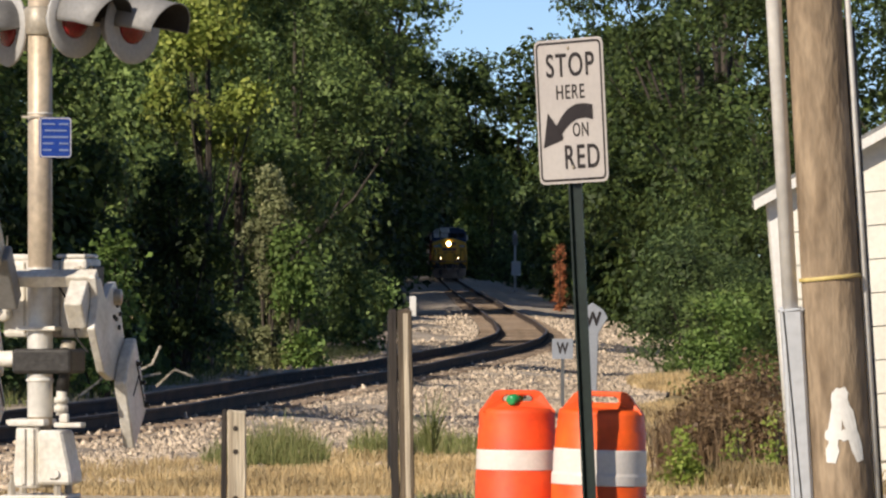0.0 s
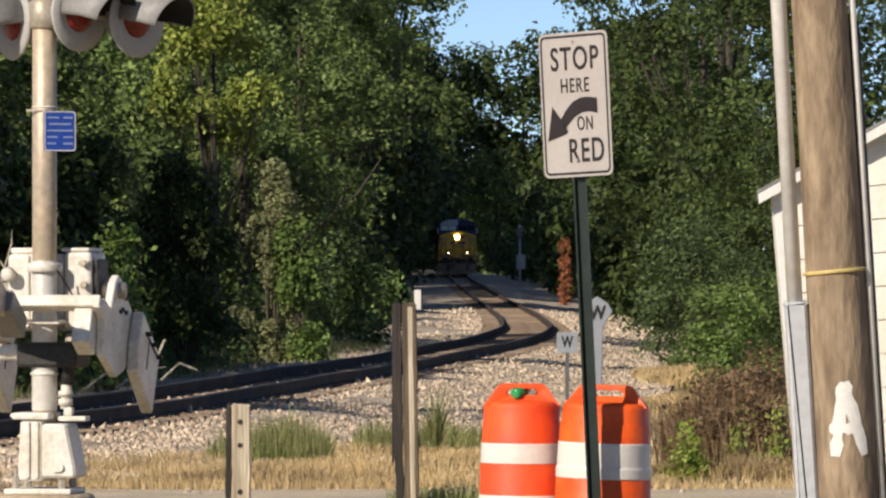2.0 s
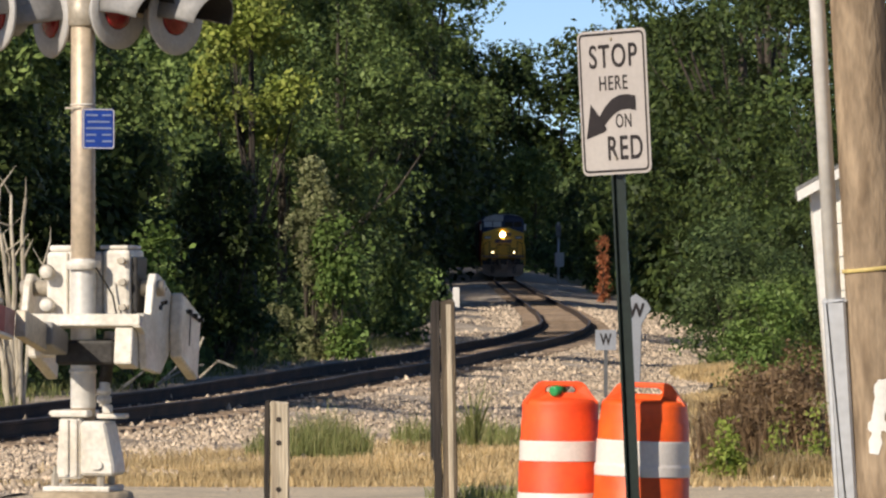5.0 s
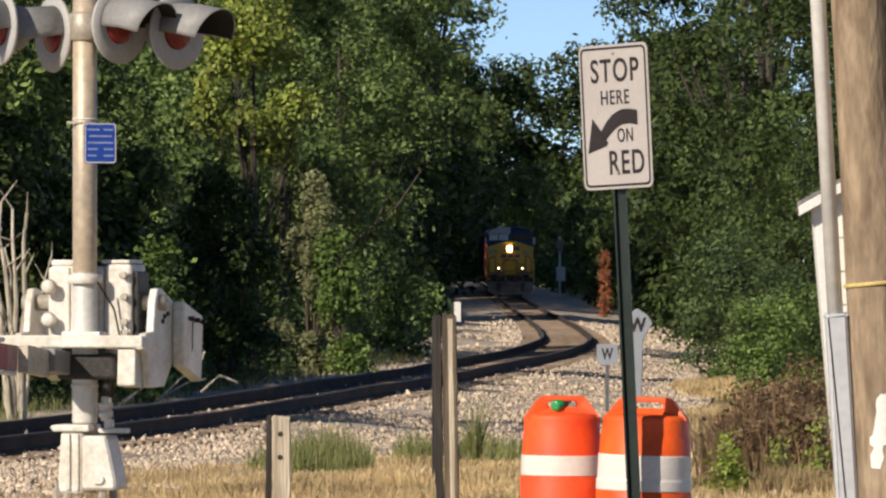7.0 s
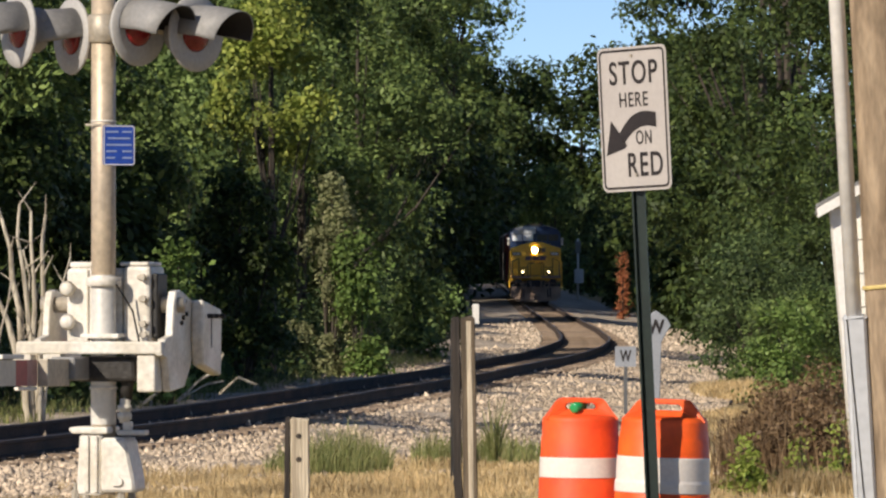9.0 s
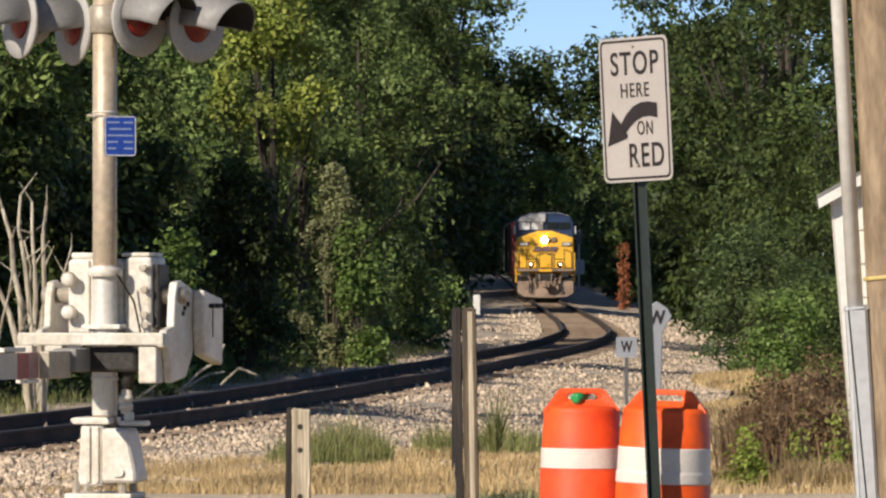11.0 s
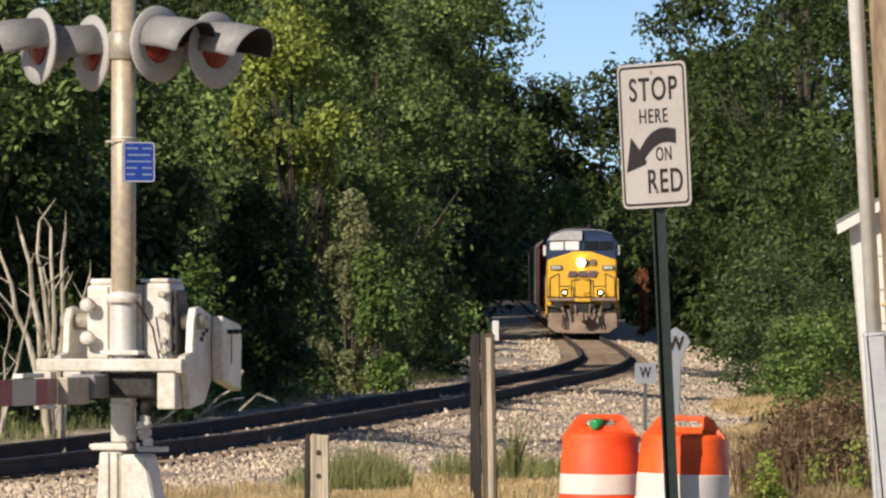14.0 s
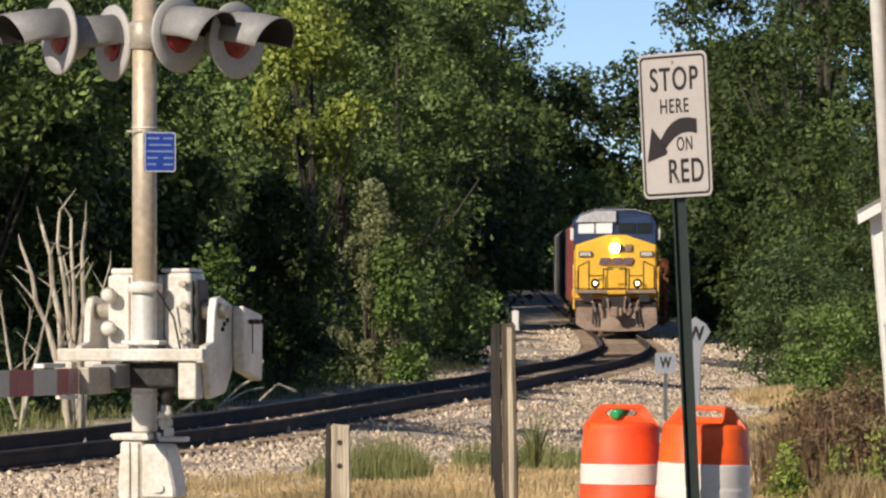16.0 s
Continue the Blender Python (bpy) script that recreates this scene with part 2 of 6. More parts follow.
def rod(bm, a, b, r0, r1=None, n=12):
    """a round bar from a to b"""
    a, b = Vector(a), Vector(b)
    r1 = r0 if r1 is None else r1
    q = (b - a).to_track_quat("Z", "Y").to_matrix().to_4x4()
    bmesh.ops.create_cone(bm, cap_ends=True, segments=n, radius1=r0, radius2=r1, depth=(b - a).length,
                          matrix=Matrix.Translation((a + b) / 2) @ q)
    return bm


def turned(bm, profile, n=32, centre=(0, 0)):
    """a body of revolution round z from (radius, z) pairs"""
    rings = []
    for r, z in profile:
        rings.append([bm.verts.new((centre[0] + r * math.cos(2 * math.pi * i / n), centre[1] + r * math.sin(2 * math.pi * i / n), z)) for i in range(n)])
    for a, b in zip(rings, rings[1:]):
        for i in range(n):
            bm.faces.new((a[i], a[(i + 1) % n], b[(i + 1) % n], b[i]))
    bm.faces.new(rings[0][::-1])
    bm.faces.new(rings[-1])
    return bm


def slab(bm, outline, y0, y1, bevel=0.0):
    """an outline in x, z given thickness from y0 to y1"""
    lo = [bm.verts.new((x, y0, z)) for x, z in outline]
    hi = [bm.verts.new((x, y1, z)) for x, z in outline]
    n = len(lo)
    fs = [bm.faces.new(lo), bm.faces.new(hi[::-1])]
    for i in range(n):
        fs.append(bm.faces.new((lo[(i + 1) % n], lo[i], hi[i], hi[(i + 1) % n])))
    bmesh.ops.recalc_face_normals(bm, faces=fs)
    if bevel:
        bmesh.ops.bevel(bm, geom=list({e for f in fs for e in f.edges}), offset=bevel, segments=1, affect="EDGES")
    return bm


def slab_x(bm, outline, x0, x1, bevel=0.0):
    """an outline in y, z given thickness from x0 to x1"""
    lo = [bm.verts.new((x0, y, z)) for y, z in outline]
    hi = [bm.verts.new((x1, y, z)) for y, z in outline]
    n = len(lo)
    fs = [bm.faces.new(lo), bm.faces.new(hi[::-1])]
    for i in range(n):
        fs.append(bm.faces.new((lo[(i + 1) % n], lo[i], hi[i], hi[(i + 1) % n])))
    bmesh.ops.recalc_face_normals(bm, faces=fs)
    if bevel:
        bmesh.ops.bevel(bm, geom=list({e for f in fs for e in f.edges}), offset=bevel, segments=1, affect="EDGES")
    return bm


def raw_mesh(name, verts, faces_n, mat, parent=None, label="", smooth=False):
    """verts: (n, k, 3) array, each row one face of k corners"""
    n, k = verts.shape[:2]
    me = bpy.data.meshes.new(name)
    me.vertices.add(n * k)
    me.vertices.foreach_set("co", verts.reshape(-1).astype(np.float32))
    me.loops.add(n * k)
    me.loops.foreach_set("vertex_index", np.arange(n * k, dtype=np.int32))
    me.polygons.add(n)
    me.polygons.foreach_set("loop_start", np.arange(0, n * k, k, dtype=np.int32))
    me.update(calc_edges=True)
    me.materials.append(M[mat])
    ob = new(name, me)
    ob.parent = parent
    if label:
        tagged(ob, label)
    return ob


def rounded(w, h, r, n=5):
    """outline of a rounded rectangle round the origin"""
    pts = []
    for cx, cz, a0 in ((w / 2 - r, h / 2 - r, 0), (-w / 2 + r, h / 2 - r, 90), (-w / 2 + r, -h / 2 + r, 180), (w / 2 - r, -h / 2 + r, 270)):
        for i in range(n + 1):
            a = radians(a0 + 90 * i / n)
            pts.append((cx + r * math.cos(a), cz + r * math.sin(a)))
    return pts


def lettering(name, text, height, width, mat, parent, m, bold=0.0):
    """letters of the built-in font fitted to a width and cap height, as a thin mesh in the x, z plane facing -y"""
    cu = bpy.data.curves.new(name, "FONT")
    cu.body, cu.size, cu.space_character = text, 1.0, 1.14
    cu.extrude, cu.offset = 0.004, bold
    tmp = new(name, cu)
    bpy.context.view_layer.update()
    me = bpy.data.meshes.new_from_object(tmp.evaluated_get(bpy.context.evaluated_depsgraph_get()))
    bpy.data.objects.remove(tmp)
    co = np.array([v.co[:] for v in me.vertices])
    lo, hi = co.min(0), co.max(0)
    fit = Matrix.Diagonal((width / (hi[0] - lo[0]), height / (hi[1] - lo[1]), 0.3, 1)) @ Matrix.Translation((-(lo[0] + hi[0]) / 2, -(lo[1] + hi[1]) / 2, 0))
    me.transform(m @ pose(0, 0, 0, 90) @ fit)
    me.materials.clear()
    me.materials.append(M[mat])
    ob = new(name, me)
    ob.parent = parent
    return ob


# ---- the line of the track and the lie of the land ----
def smooth_line(ys, vs):
    ys, vs = np.array(ys, float), np.array(vs, float)
    d = np.gradient(vs, ys)

    def at(y):
        y = np.asarray(y, float)
        i = np.clip(np.searchsorted(ys, y) - 1, 0, len(ys) - 2)
        h = ys[i + 1] - ys[i]
        s = (y - ys[i]) / h
        out = ((2 * s**3 - 3 * s**2 + 1) * vs[i] + (s**3 - 2 * s**2 + s) * h * d[i]
               + (-2 * s**3 + 3 * s**2) * vs[i + 1] + (s**3 - s**2) * h * d[i + 1])
        return np.where(y < ys[0], vs[0] + d[0] * (y - ys[0]), np.where(y > ys[-1], vs[-1] + d[-1] * (y - ys[-1]), out))
    return at


track_x = smooth_line([-200, -60, 0, 30, 50, 62.6, 75, 88, 104, 120, 135, 150, 175, 200, 221, 250, 290, 398, 535, 900],
                      [-66, -31, -17.2, -10.9, -7.2, -5.12, -3.25, -1.75, -0.07, 1.45, 2.8, 3.95, 5.3, 6.05, 6.46, 6.88, 7.3, 8.4, 9.8, 13.5])
track_z = smooth_line([-200, 0, 60, 110, 150, 175, 221, 250, 290, 398, 535, 900],
                      [0.10, 0.05, 0.03, 0.03, 0.03, 0.02, 0.06, 0.12, 0.24, 0.71, 1.42, 2.4])
base_z = smooth_line([-200, 30, 47, 75, 110, 150, 221, 290, 398, 535, 900],
                     [0.0, 0.0, -0.02, -0.36, -0.48, -0.52, -0.45, -0.30, 0.15, 0.85, 1.8])


def ground_z(x, y):
    """height of the open ground"""
    return base_z(y) + 0.05 * np.sin(x * 0.9 + y * 0.13) * np.clip((np.asarray(y) - 48) / 30, 0, 1)


def gz(x, y):
    return float(ground_z(x, y))


# ---- ground, road, track bed ----
def sheet(name, xs, ys, height, mat, label, smooth=True):
    """one sheet over a grid; xs may shift with y"""
    xs, ys = np.array(xs, float), np.array(ys, float)
    nx, ny = len(xs), len(ys)
    X, Y = np.meshgrid(xs, ys)
    X, Y, Z = height(X, Y)
    me = bpy.data.meshes.new(name)
    co = np.stack([X, Y, Z], -1).reshape(-1, 3)
    i = np.arange(nx * ny).reshape(ny, nx)
    fs = np.stack([i[:-1, :-1], i[:-1, 1:], i[1:, 1:], i[1:, :-1]], -1).reshape(-1, 4)
    me.from_pydata(co.tolist(), [], fs.tolist())
    for p in me.polygons:
        p.use_smooth = smooth
    me.materials.append(M[mat])
    return tagged(new(name, me), label, name.replace("_", " "), kind="structure")


def rough(x, y, s):
    return np.sin(x * 3.1 + 1.7 * np.sin(y * 0.9)) * np.cos(y * 2.3 + 1.3 * np.sin(x * 1.1)) * s


far = [130, 180, 260, 400, 700, 1200, 2200]
gx = [-v for v in far[::-1]] + list(np.arange(-100, -12, 8.0)) + list(np.arange(-12, 18, 0.6)) + list(np.arange(18, 100, 8.0)) + far
gy = [-2200, -1000, -400, -200, -100, -60, -30, -10, 10, 25] + list(np.arange(36, 110, 0.6)) + list(np.arange(110, 240, 3)) + list(np.arange(240, 640, 15)) + [700, 850, 1100, 1600, 2600]
sheet("ground", gx, gy, lambda X, Y: (X, Y, ground_z(X, Y) - 0.02 + rough(X, Y, 0.012) * (np.abs(X) < 40) * (Y > 36) * (Y < 240)), "earth",
      "dry grassy earth beside the railway line")

# ballast across the track: offset from the centre line, height over the rail head or (None) the open ground
ACROSS = [(-9.5, None), (-7.8, None), (-5.6, -0.32), (-2.5, -0.24), (-1.9, -0.22), (-1.45, -0.21), (-0.8, -0.215), (0, -0.22), (0.8, -0.215),
          (1.2, -0.21), (1.36, -0.235), (1.9, -0.25), (2.4, -0.30), (3.1, -0.40), (4.3, -0.47), (5.6, None)]


def bed_z(u, y):
    """height of the track bed at an offset from the centre line"""
    us = np.array([a for a, _ in ACROSS])
    g = ground_z(track_x(y) + u, y) + 0.015
    t = track_z(y)
    out = np.zeros(np.broadcast(u, y).shape)
    u, y = np.broadcast_arrays(np.asarray(u, float), np.asarray(y, float))
    k = np.clip(np.searchsorted(us, u) - 1, 0, len(us) - 2)
    f = (u - us[k]) / (us[k + 1] - us[k])
    lv = [np.maximum(t + h, g) if h is not None else g + 0.0 * t for _, h in ACROSS]
    lv = np.stack([np.broadcast_to(v, u.shape) for v in lv])
    flat = lv.reshape(len(ACROSS), -1)
    kk, ff = k.reshape(-1), f.reshape(-1)
    j = np.arange(flat.shape[1])
    return (flat[kk, j] * (1 - ff) + flat[kk + 1, j] * ff).reshape(u.shape)


bu = sorted(set([a for a, _ in ACROSS] + list(np.arange(-9, 5.6, 0.25))))
by = list(np.arange(-150, 30, 10.0)) + list(np.arange(30, 120, 0.35)) + list(np.arange(120, 240, 0.9)) + list(np.arange(240, 680, 5)) + [760, 890]
sheet("ballast_bed", bu, by, lambda U, Y: (track_x(Y) + U, Y, bed_z(U, Y) + rough(U * 2.7, Y * 2.1, 0.018) + rough(U * 0.6, Y * 0.35, 0.03) * (np.abs(U) > 1.6)
                                             + 0.2 * np.sin(Y * 0.22 + U * 0.5) * np.clip((-U - 1.9) / 1.5, 0, 1) * np.clip((U + 9.0) / 2, 0, 1) * np.clip((Y - 120) / 20, 0, 1) * np.clip((330 - Y) / 40, 0, 1)), "ballast",
      "pale crushed stone ballast along the railway")
sheet("road", np.arange(-26, 34, 1.0), np.arange(0, 1.01, 0.1),
      lambda S, V: (S, 40.4 + V * 5.6 + 0.0035 * (S - 2)**2 * V + 0.12 * np.sin(S * 0.8) * V, ground_z(S, 40.4 + V * 5.6) + 0.02 + 0.004 * np.sin(S * 2)), "road",
      "worn pale gravel-strewn lane before the railway")


# ---- rails and ties ----
def sweep(name, profile, u, ys, mat, parent):
    """a bar of constant section along the track"""
    verts, faces = [], []
    n = len(profile)
    for y in ys:
        x, z = float(track_x(y)), float(track_z(y))
        s = float(track_x(y + 0.5) - track_x(y - 0.5))
        c = 1 / math.hypot(1, s)
        wz = 0.008 * math.sin(y * 0.21 + u) + 0.004 * math.sin(y * 0.53 + 2 * u)
        wx = 0.02 * math.sin(y * 0.17 + 1)
        for du, dz in profile:
            verts.append((x + (u + du + wx) * c, y - (u + du) * s * c, z + dz + wz))
    for k in range(len(ys) - 1):
        for i in range(n):
            a, b = k * n + i, k * n + (i + 1) % n
            faces.append((a, b, b + n, a + n))
    me = bpy.data.meshes.new(name)
    me.from_pydata(verts, [], faces)
    me.materials.append(M[mat])
    ob = new(name, me)
    ob.parent = parent
    return ob


track = thing("railway_track", Matrix(), "single railway track of rusty rails on wooden ties in pale ballast", "railway track", kind="structure")
RAIL = [(-0.075, -0.18), (-0.075, -0.165), (-0.012, -0.15), (-0.010, -0.05), (-0.036, -0.038), (-0.036, -0.006),
        (0.036, -0.006), (0.036, -0.038), (0.010, -0.05), (0.012, -0.15), (0.075, -0.165), (0.075, -0.18)]
HEAD = [(-0.036, -0.005), (-0.030, 0.0), (0.030, 0.0), (0.036, -0.005)]
ry = list(np.arange(-140, 30, 5.0)) + list(np.arange(30, 240, 0.8)) + list(np.arange(240, 700, 3.0)) + [800, 890]
for u in (-0.755, 0.755):
    rail = sweep("rail", RAIL, u, ry, "rail_side", track)
    sweep("rail_head", HEAD, u, ry, "rail_top", rail)

tie_mesh = []
for k in range(6):
    rng = random.Random(k)
    bm = bmesh.new()
    box(bm, -1.3 - rng.uniform(0, 0.06), 1.3 + rng.uniform(0, 0.06), -0.115, 0.115, -0.17, 0.0, 0.012)
    for v in bm.verts:
        v.co += Vector((0, rng.uniform(-0.01, 0.01), rng.uniform(-0.008, 0.008)))
    me = bpy.data.meshes.new("tie")
    bm.to_mesh(me)
    bm.free()
    me.materials.append(M["tie"])
    tie_mesh.append(me)


def tie_pose(y, rng):
    s = math.degrees(math.atan(float(track_x(y + 0.5) - track_x(y - 0.5))))
    return pose(float(track_x(y)) + rng.uniform(-0.04, 0.04), y, float(track_z(y)) - 0.185 + rng.uniform(-0.012, 0.01), rng.uniform(-2, 2), 0, -s + rng.uniform(-1.5, 1.5))


rng = random.Random(5)
rest = bmesh.new()
y = 34.0
count = 0
while y < 420:
    m = tie_pose(y, rng)
    if 50 < y < 208 and count < 300:
        ob = new("tie", rng.choice(tie_mesh))
        ob.parent = track
        ob.matrix_basis = m
        count += 1
    else:
        box(rest, -1.3, 1.3, -0.115, 0.115, -0.17, 0.0, 0, m)
    y += 0.53
tagged(part("distant_ties", rest, "tie", track), kind="stuff")


# ---- loose stones ----
def scattered_stones(name, n, zone, size, label, seed, mat="stone"):
    """zone(rng, n) gives x, y, z arrays; each stone is a lumpy eight-sided body"""
    g = np.random.default_rng(seed)
    x, y, z = zone(g, n)
    n = len(x)
    octa = np.array([(1, 0, 0), (0, 1, 0), (-1, 0, 0), (0, -1, 0), (0, 0, 1), (0, 0, -1)], float)
    tri = np.array([(0, 1, 4), (1, 2, 4), (2, 3, 4), (3, 0, 4), (1, 0, 5), (2, 1, 5), (3, 2, 5), (0, 3, 5)])
    s = size * g.lognormal(0, 0.35, (n, 1, 1))
    v = octa[None] * g.uniform(0.55, 1.15, (n, 6, 1)) + g.normal(0, 0.16, (n, 6, 3))
    v *= s * g.uniform(0.6, 1.1, (n, 1, 3))
    a = g.uniform(0, 2 * np.pi, n)
    t = g.normal(0, 0.5, n)
    ca, sa, ct, st = np.cos(a)[:, None], np.sin(a)[:, None], np.cos(t)[:, None], np.sin(t)[:, None]
    vx, vy, vz = v[..., 0], v[..., 1], v[..., 2]
    vy, vz = vy * ct - vz * st, vy * st + vz * ct
    vx, vy = vx * ca - vy * sa, vx * sa + vy * ca
    v = np.stack([vx + x[:, None], vy + y[:, None], vz + (z + s[:, 0, 0] * 0.25)[:, None]], -1)
    f = (tri[None] + 6 * np.arange(n)[:, None, None]).reshape(-1)
    me = bpy.data.meshes.new(name)
    me.vertices.add(n * 6)
    me.vertices.foreach_set("co", v.reshape(-1).astype(np.float32))
    me.loops.add(n * 24)
    me.loops.foreach_set("vertex_index", f.astype(np.int32))
    me.polygons.add(n * 8)
    me.polygons.foreach_set("loop_start", np.arange(0, n * 24, 3, dtype=np.int32))
    me.update(calc_edges=True)
    me.materials.append(M[mat])
    return tagged(new(name, me), label, "stones", kind="stuff")


def bed_zone(y0, y1, u0, u1):
    def zone(g, n):
        y = y0 + (y1 - y0) * g.random(n)**1.25
        u = g.uniform(u0, u1, n)
        return track_x(y) + u, y, bed_z(u, y)
    return zone


scattered_stones("ballast_stones", 27000, bed_zone(44, 112, 1.35, 5.7), 0.029, "crushed pale stones of the ballast shoulder", 1)
scattered_stones("ballast_stones", 11000, bed_zone(105, 190, 1.4, 5.6), 0.036, "crushed pale stones further along the ballast", 2)
scattered_stones("ballast_stones", 6000, bed_zone(48, 130, -1.3, 1.3), 0.035, "crushed stones between the ties", 3)
scattered_stones("ballast_stones", 7000, bed_zone(110, 220, -9.0, -1.4), 0.045, "crushed stones of the far ballast shoulder", 4)


scattered_stones("ballast_stones", 8000, bed_zone(185, 275, -8.5, -1.4), 0.07, "pale stones of the ballast shoulder in the wood", 8)
scattered_stones("ballast_stones", 5000, bed_zone(180, 260, 1.4, 5.4), 0.07, "pale stones of the ballast shoulder in the wood", 9)


def verge_zone(g, n):
    y = g.uniform(44.8, 62, n)
    x = g.uniform(-5, 8, n)
    return x, y, ground_z(x, y)


scattered_stones("loose_gravel", 3500, verge_zone, 0.022, "loose gravel in the dry grass", 7)


# ---- vegetation ----
def leaf_mesh(name, centres, out, size, mat, parent, g, slim=0.55, flat=0.35, droop=0.0):
    """a folded four-cornered leaf at each centre, turned outwards and up"""
    n = len(centres)
    nrm = out * 1.0 + g.normal(0, 0.42, (n, 3)) + np.array([0, 0, flat])
    nrm /= np.linalg.norm(nrm, axis=1)[:, None] + 1e-9
    ref = g.normal(0, 1, (n, 3)) + np.array([0, 0, -droop])
    a = np.cross(nrm, ref)
    if droop:
        a = ref - nrm * (ref * nrm).sum(1)[:, None]
    a /= np.linalg.norm(a, axis=1)[:, None] + 1e-9
    b = np.cross(nrm, a)
    s = (size * g.uniform(0.6, 1.35, n))[:, None]
    a, b = a * s * 0.5, b * s * 0.5 * slim
    lift = nrm * s * 0.08
    v = np.stack([centres - a, centres + b * 1.0 - a * 0.15 + lift, centres + a, centres - b * 1.0 - a * 0.15 + lift], 1)
    return raw_mesh(name, v, 4, mat, parent)


def crown_points(g, n, lumps, twig):
    """leaves in twig-sized sprays on the skins of a set of boughs (x, y, z, rx, ry, rz), each bough with smaller ones
    budding from it, and the ways out of them; some leaves fill the inside"""
    big = np.array(lumps, float)
    buds = []
    for l in big:
        for _ in range(5):
            d = g.normal(0, 1, 3) + np.array([0, 0, 0.35])
            d /= np.linalg.norm(d)
            q = g.uniform(0.34, 0.6)
            buds.append(np.concatenate([l[:3] + d * l[3:] * g.uniform(0.75, 1.1), l[3:] * q * np.array([1.15, 1.15, 0.75])]))
    lumps = np.concatenate([big * np.array([1, 1, 1, 0.9, 0.9, 0.9]), np.array(buds)])
    w = lumps[:, 3] * lumps[:, 5]
    m = max(20, n // 30)
    k = g.choice(len(lumps), m, p=w / w.sum())
    d = g.normal(0, 1, (m, 3)) + np.array([0, 0, 0.45])
    d /= np.linalg.norm(d, axis=1)[:, None]
    inner = g.random(m) < 0.14
    reach = np.where(inner, g.uniform(0.3, 0.75, m), g.uniform(0.86, 1.05, m))
    centre = lumps[k, :3] + d * lumps[k, 3:] * reach[:, None]
    j = g.integers(0, m, n)
    off = np.clip(g.normal(0, 1, (n, 3)), -1.5, 1.5)
    off -= d[j] * (off * d[j]).sum(1)[:, None] * 0.6
    off[:, 2] -= 0.25 * (off[:, 0]**2 + off[:, 1]**2)
    size = twig * g.uniform(0.5, 1.2, m)
    c = centre[j] + off * size[j][:, None]
    out = d[j] + off * 0.22
    return c, out / (np.linalg.norm(out, axis=1)[:, None] + 1e-9)


def limbs(bm, base, tips, r):
    """tapered limbs from points on the trunk out to the lumps"""
    for t in tips:
        t = Vector(t)
        z0 = base[2] + (t.z - base[2]) * 0.45
        p = Vector((base[0], base[1], z0))
        mid = (p + t) / 2 + Vector((0, 0, -0.1 * (t - p).length))
        rod(bm, p, mid, r * 0.45, r * 0.28, 6)
        rod(bm, mid, t, r * 0.28, r * 0.08, 6)


def tree(name, x, y, height, radius, leaves, size, mat, seed, label, low=0.15, group="", lumpy=26, lean=0.0, z=None, droop=0.0):
    """trunk with limbs, and a crown made of many small leaves in uneven lumps"""
    g = np.random.default_rng(seed)
    z = gz(x, y) - 0.05 if z is None else z
    root = thing(name, pose(x, y, z), label, "tree" if name != "shrub" else "shrub", group)
    lumps = []
    for _ in range(lumpy):
        f = low + (1 - low) * g.random()
        wide = radius * (0.35 + 0.65 * math.sin(math.pi * min(1, (0.12 + 0.88 * (f - low) / (1 - low)) ** 0.8)))
        a, q = g.uniform(0, 2 * math.pi), g.random()**0.3
        s = radius * g.uniform(0.2, 0.38)
        lumps.append((math.cos(a) * wide * q + lean * f, math.sin(a) * wide * q, height * f * 0.96, s, s, s * g.uniform(0.6, 0.9)))
    bm = bmesh.new()
    r = max(0.03, height * 0.014)
    rod(bm, (0, 0, -0.2), (lean * 0.2, 0, height * 0.4), r, r * 0.75, 8)
    rod(bm, (lean * 0.2, 0, height * 0.4), (lean * 0.7, 0.1, height * 0.85), r * 0.75, r * 0.2, 8)
    limbs(bm, (lean * 0.3, 0, 0), [l[:3] for l in lumps[:9]], r * 0.8)
    part("trunk", bm, "bark", root)
    c, d = crown_points(g, leaves, lumps, size * 1.7)
    keep = c[:, 2] > 0.02
    leaf_mesh("crown", c[keep], d[keep], size, mat, root, g, droop=droop)
    return root


def near(u, y):
    return float(track_x(y)) + u


LEFT = "trees along the far side of the line"
RIGHT = "trees along the near side of the line"
g0 = random.Random(11)
seed = 100
# front row beyond the track; the first three get darker leaves to paint shade
for y, u, h, r, mat in ((92, -10.5, 8.6, 3.2, "leaf_deep_shade"), (86, -9.5, 8.4, 2.8, "leaf_deep_shade"), (97, -7.6, 9, 2.8, "leaf_deep_shade"), (103, -8.2, 9, 3.0, "leaf_dark"), (110, -8.2, 8.6, 3.0, "leaf_mid"),
                        (117, -11.0, 6.4, 2.9, "leaf_mid"), (126, -11.0, 7.4, 3.1, "leaf_mid"), (134, -8.8, 8.4, 3.2, "leaf_mid"), (143, -8.6, 8.8, 3.4, "leaf_mid")):
    seed += 1
    tree("tree", near(u, y), y, h, r, 21000, 0.155, mat, seed, "dense green broadleaf tree beyond the track", 0.40 if y > 100 else 0.2, LEFT, 28)
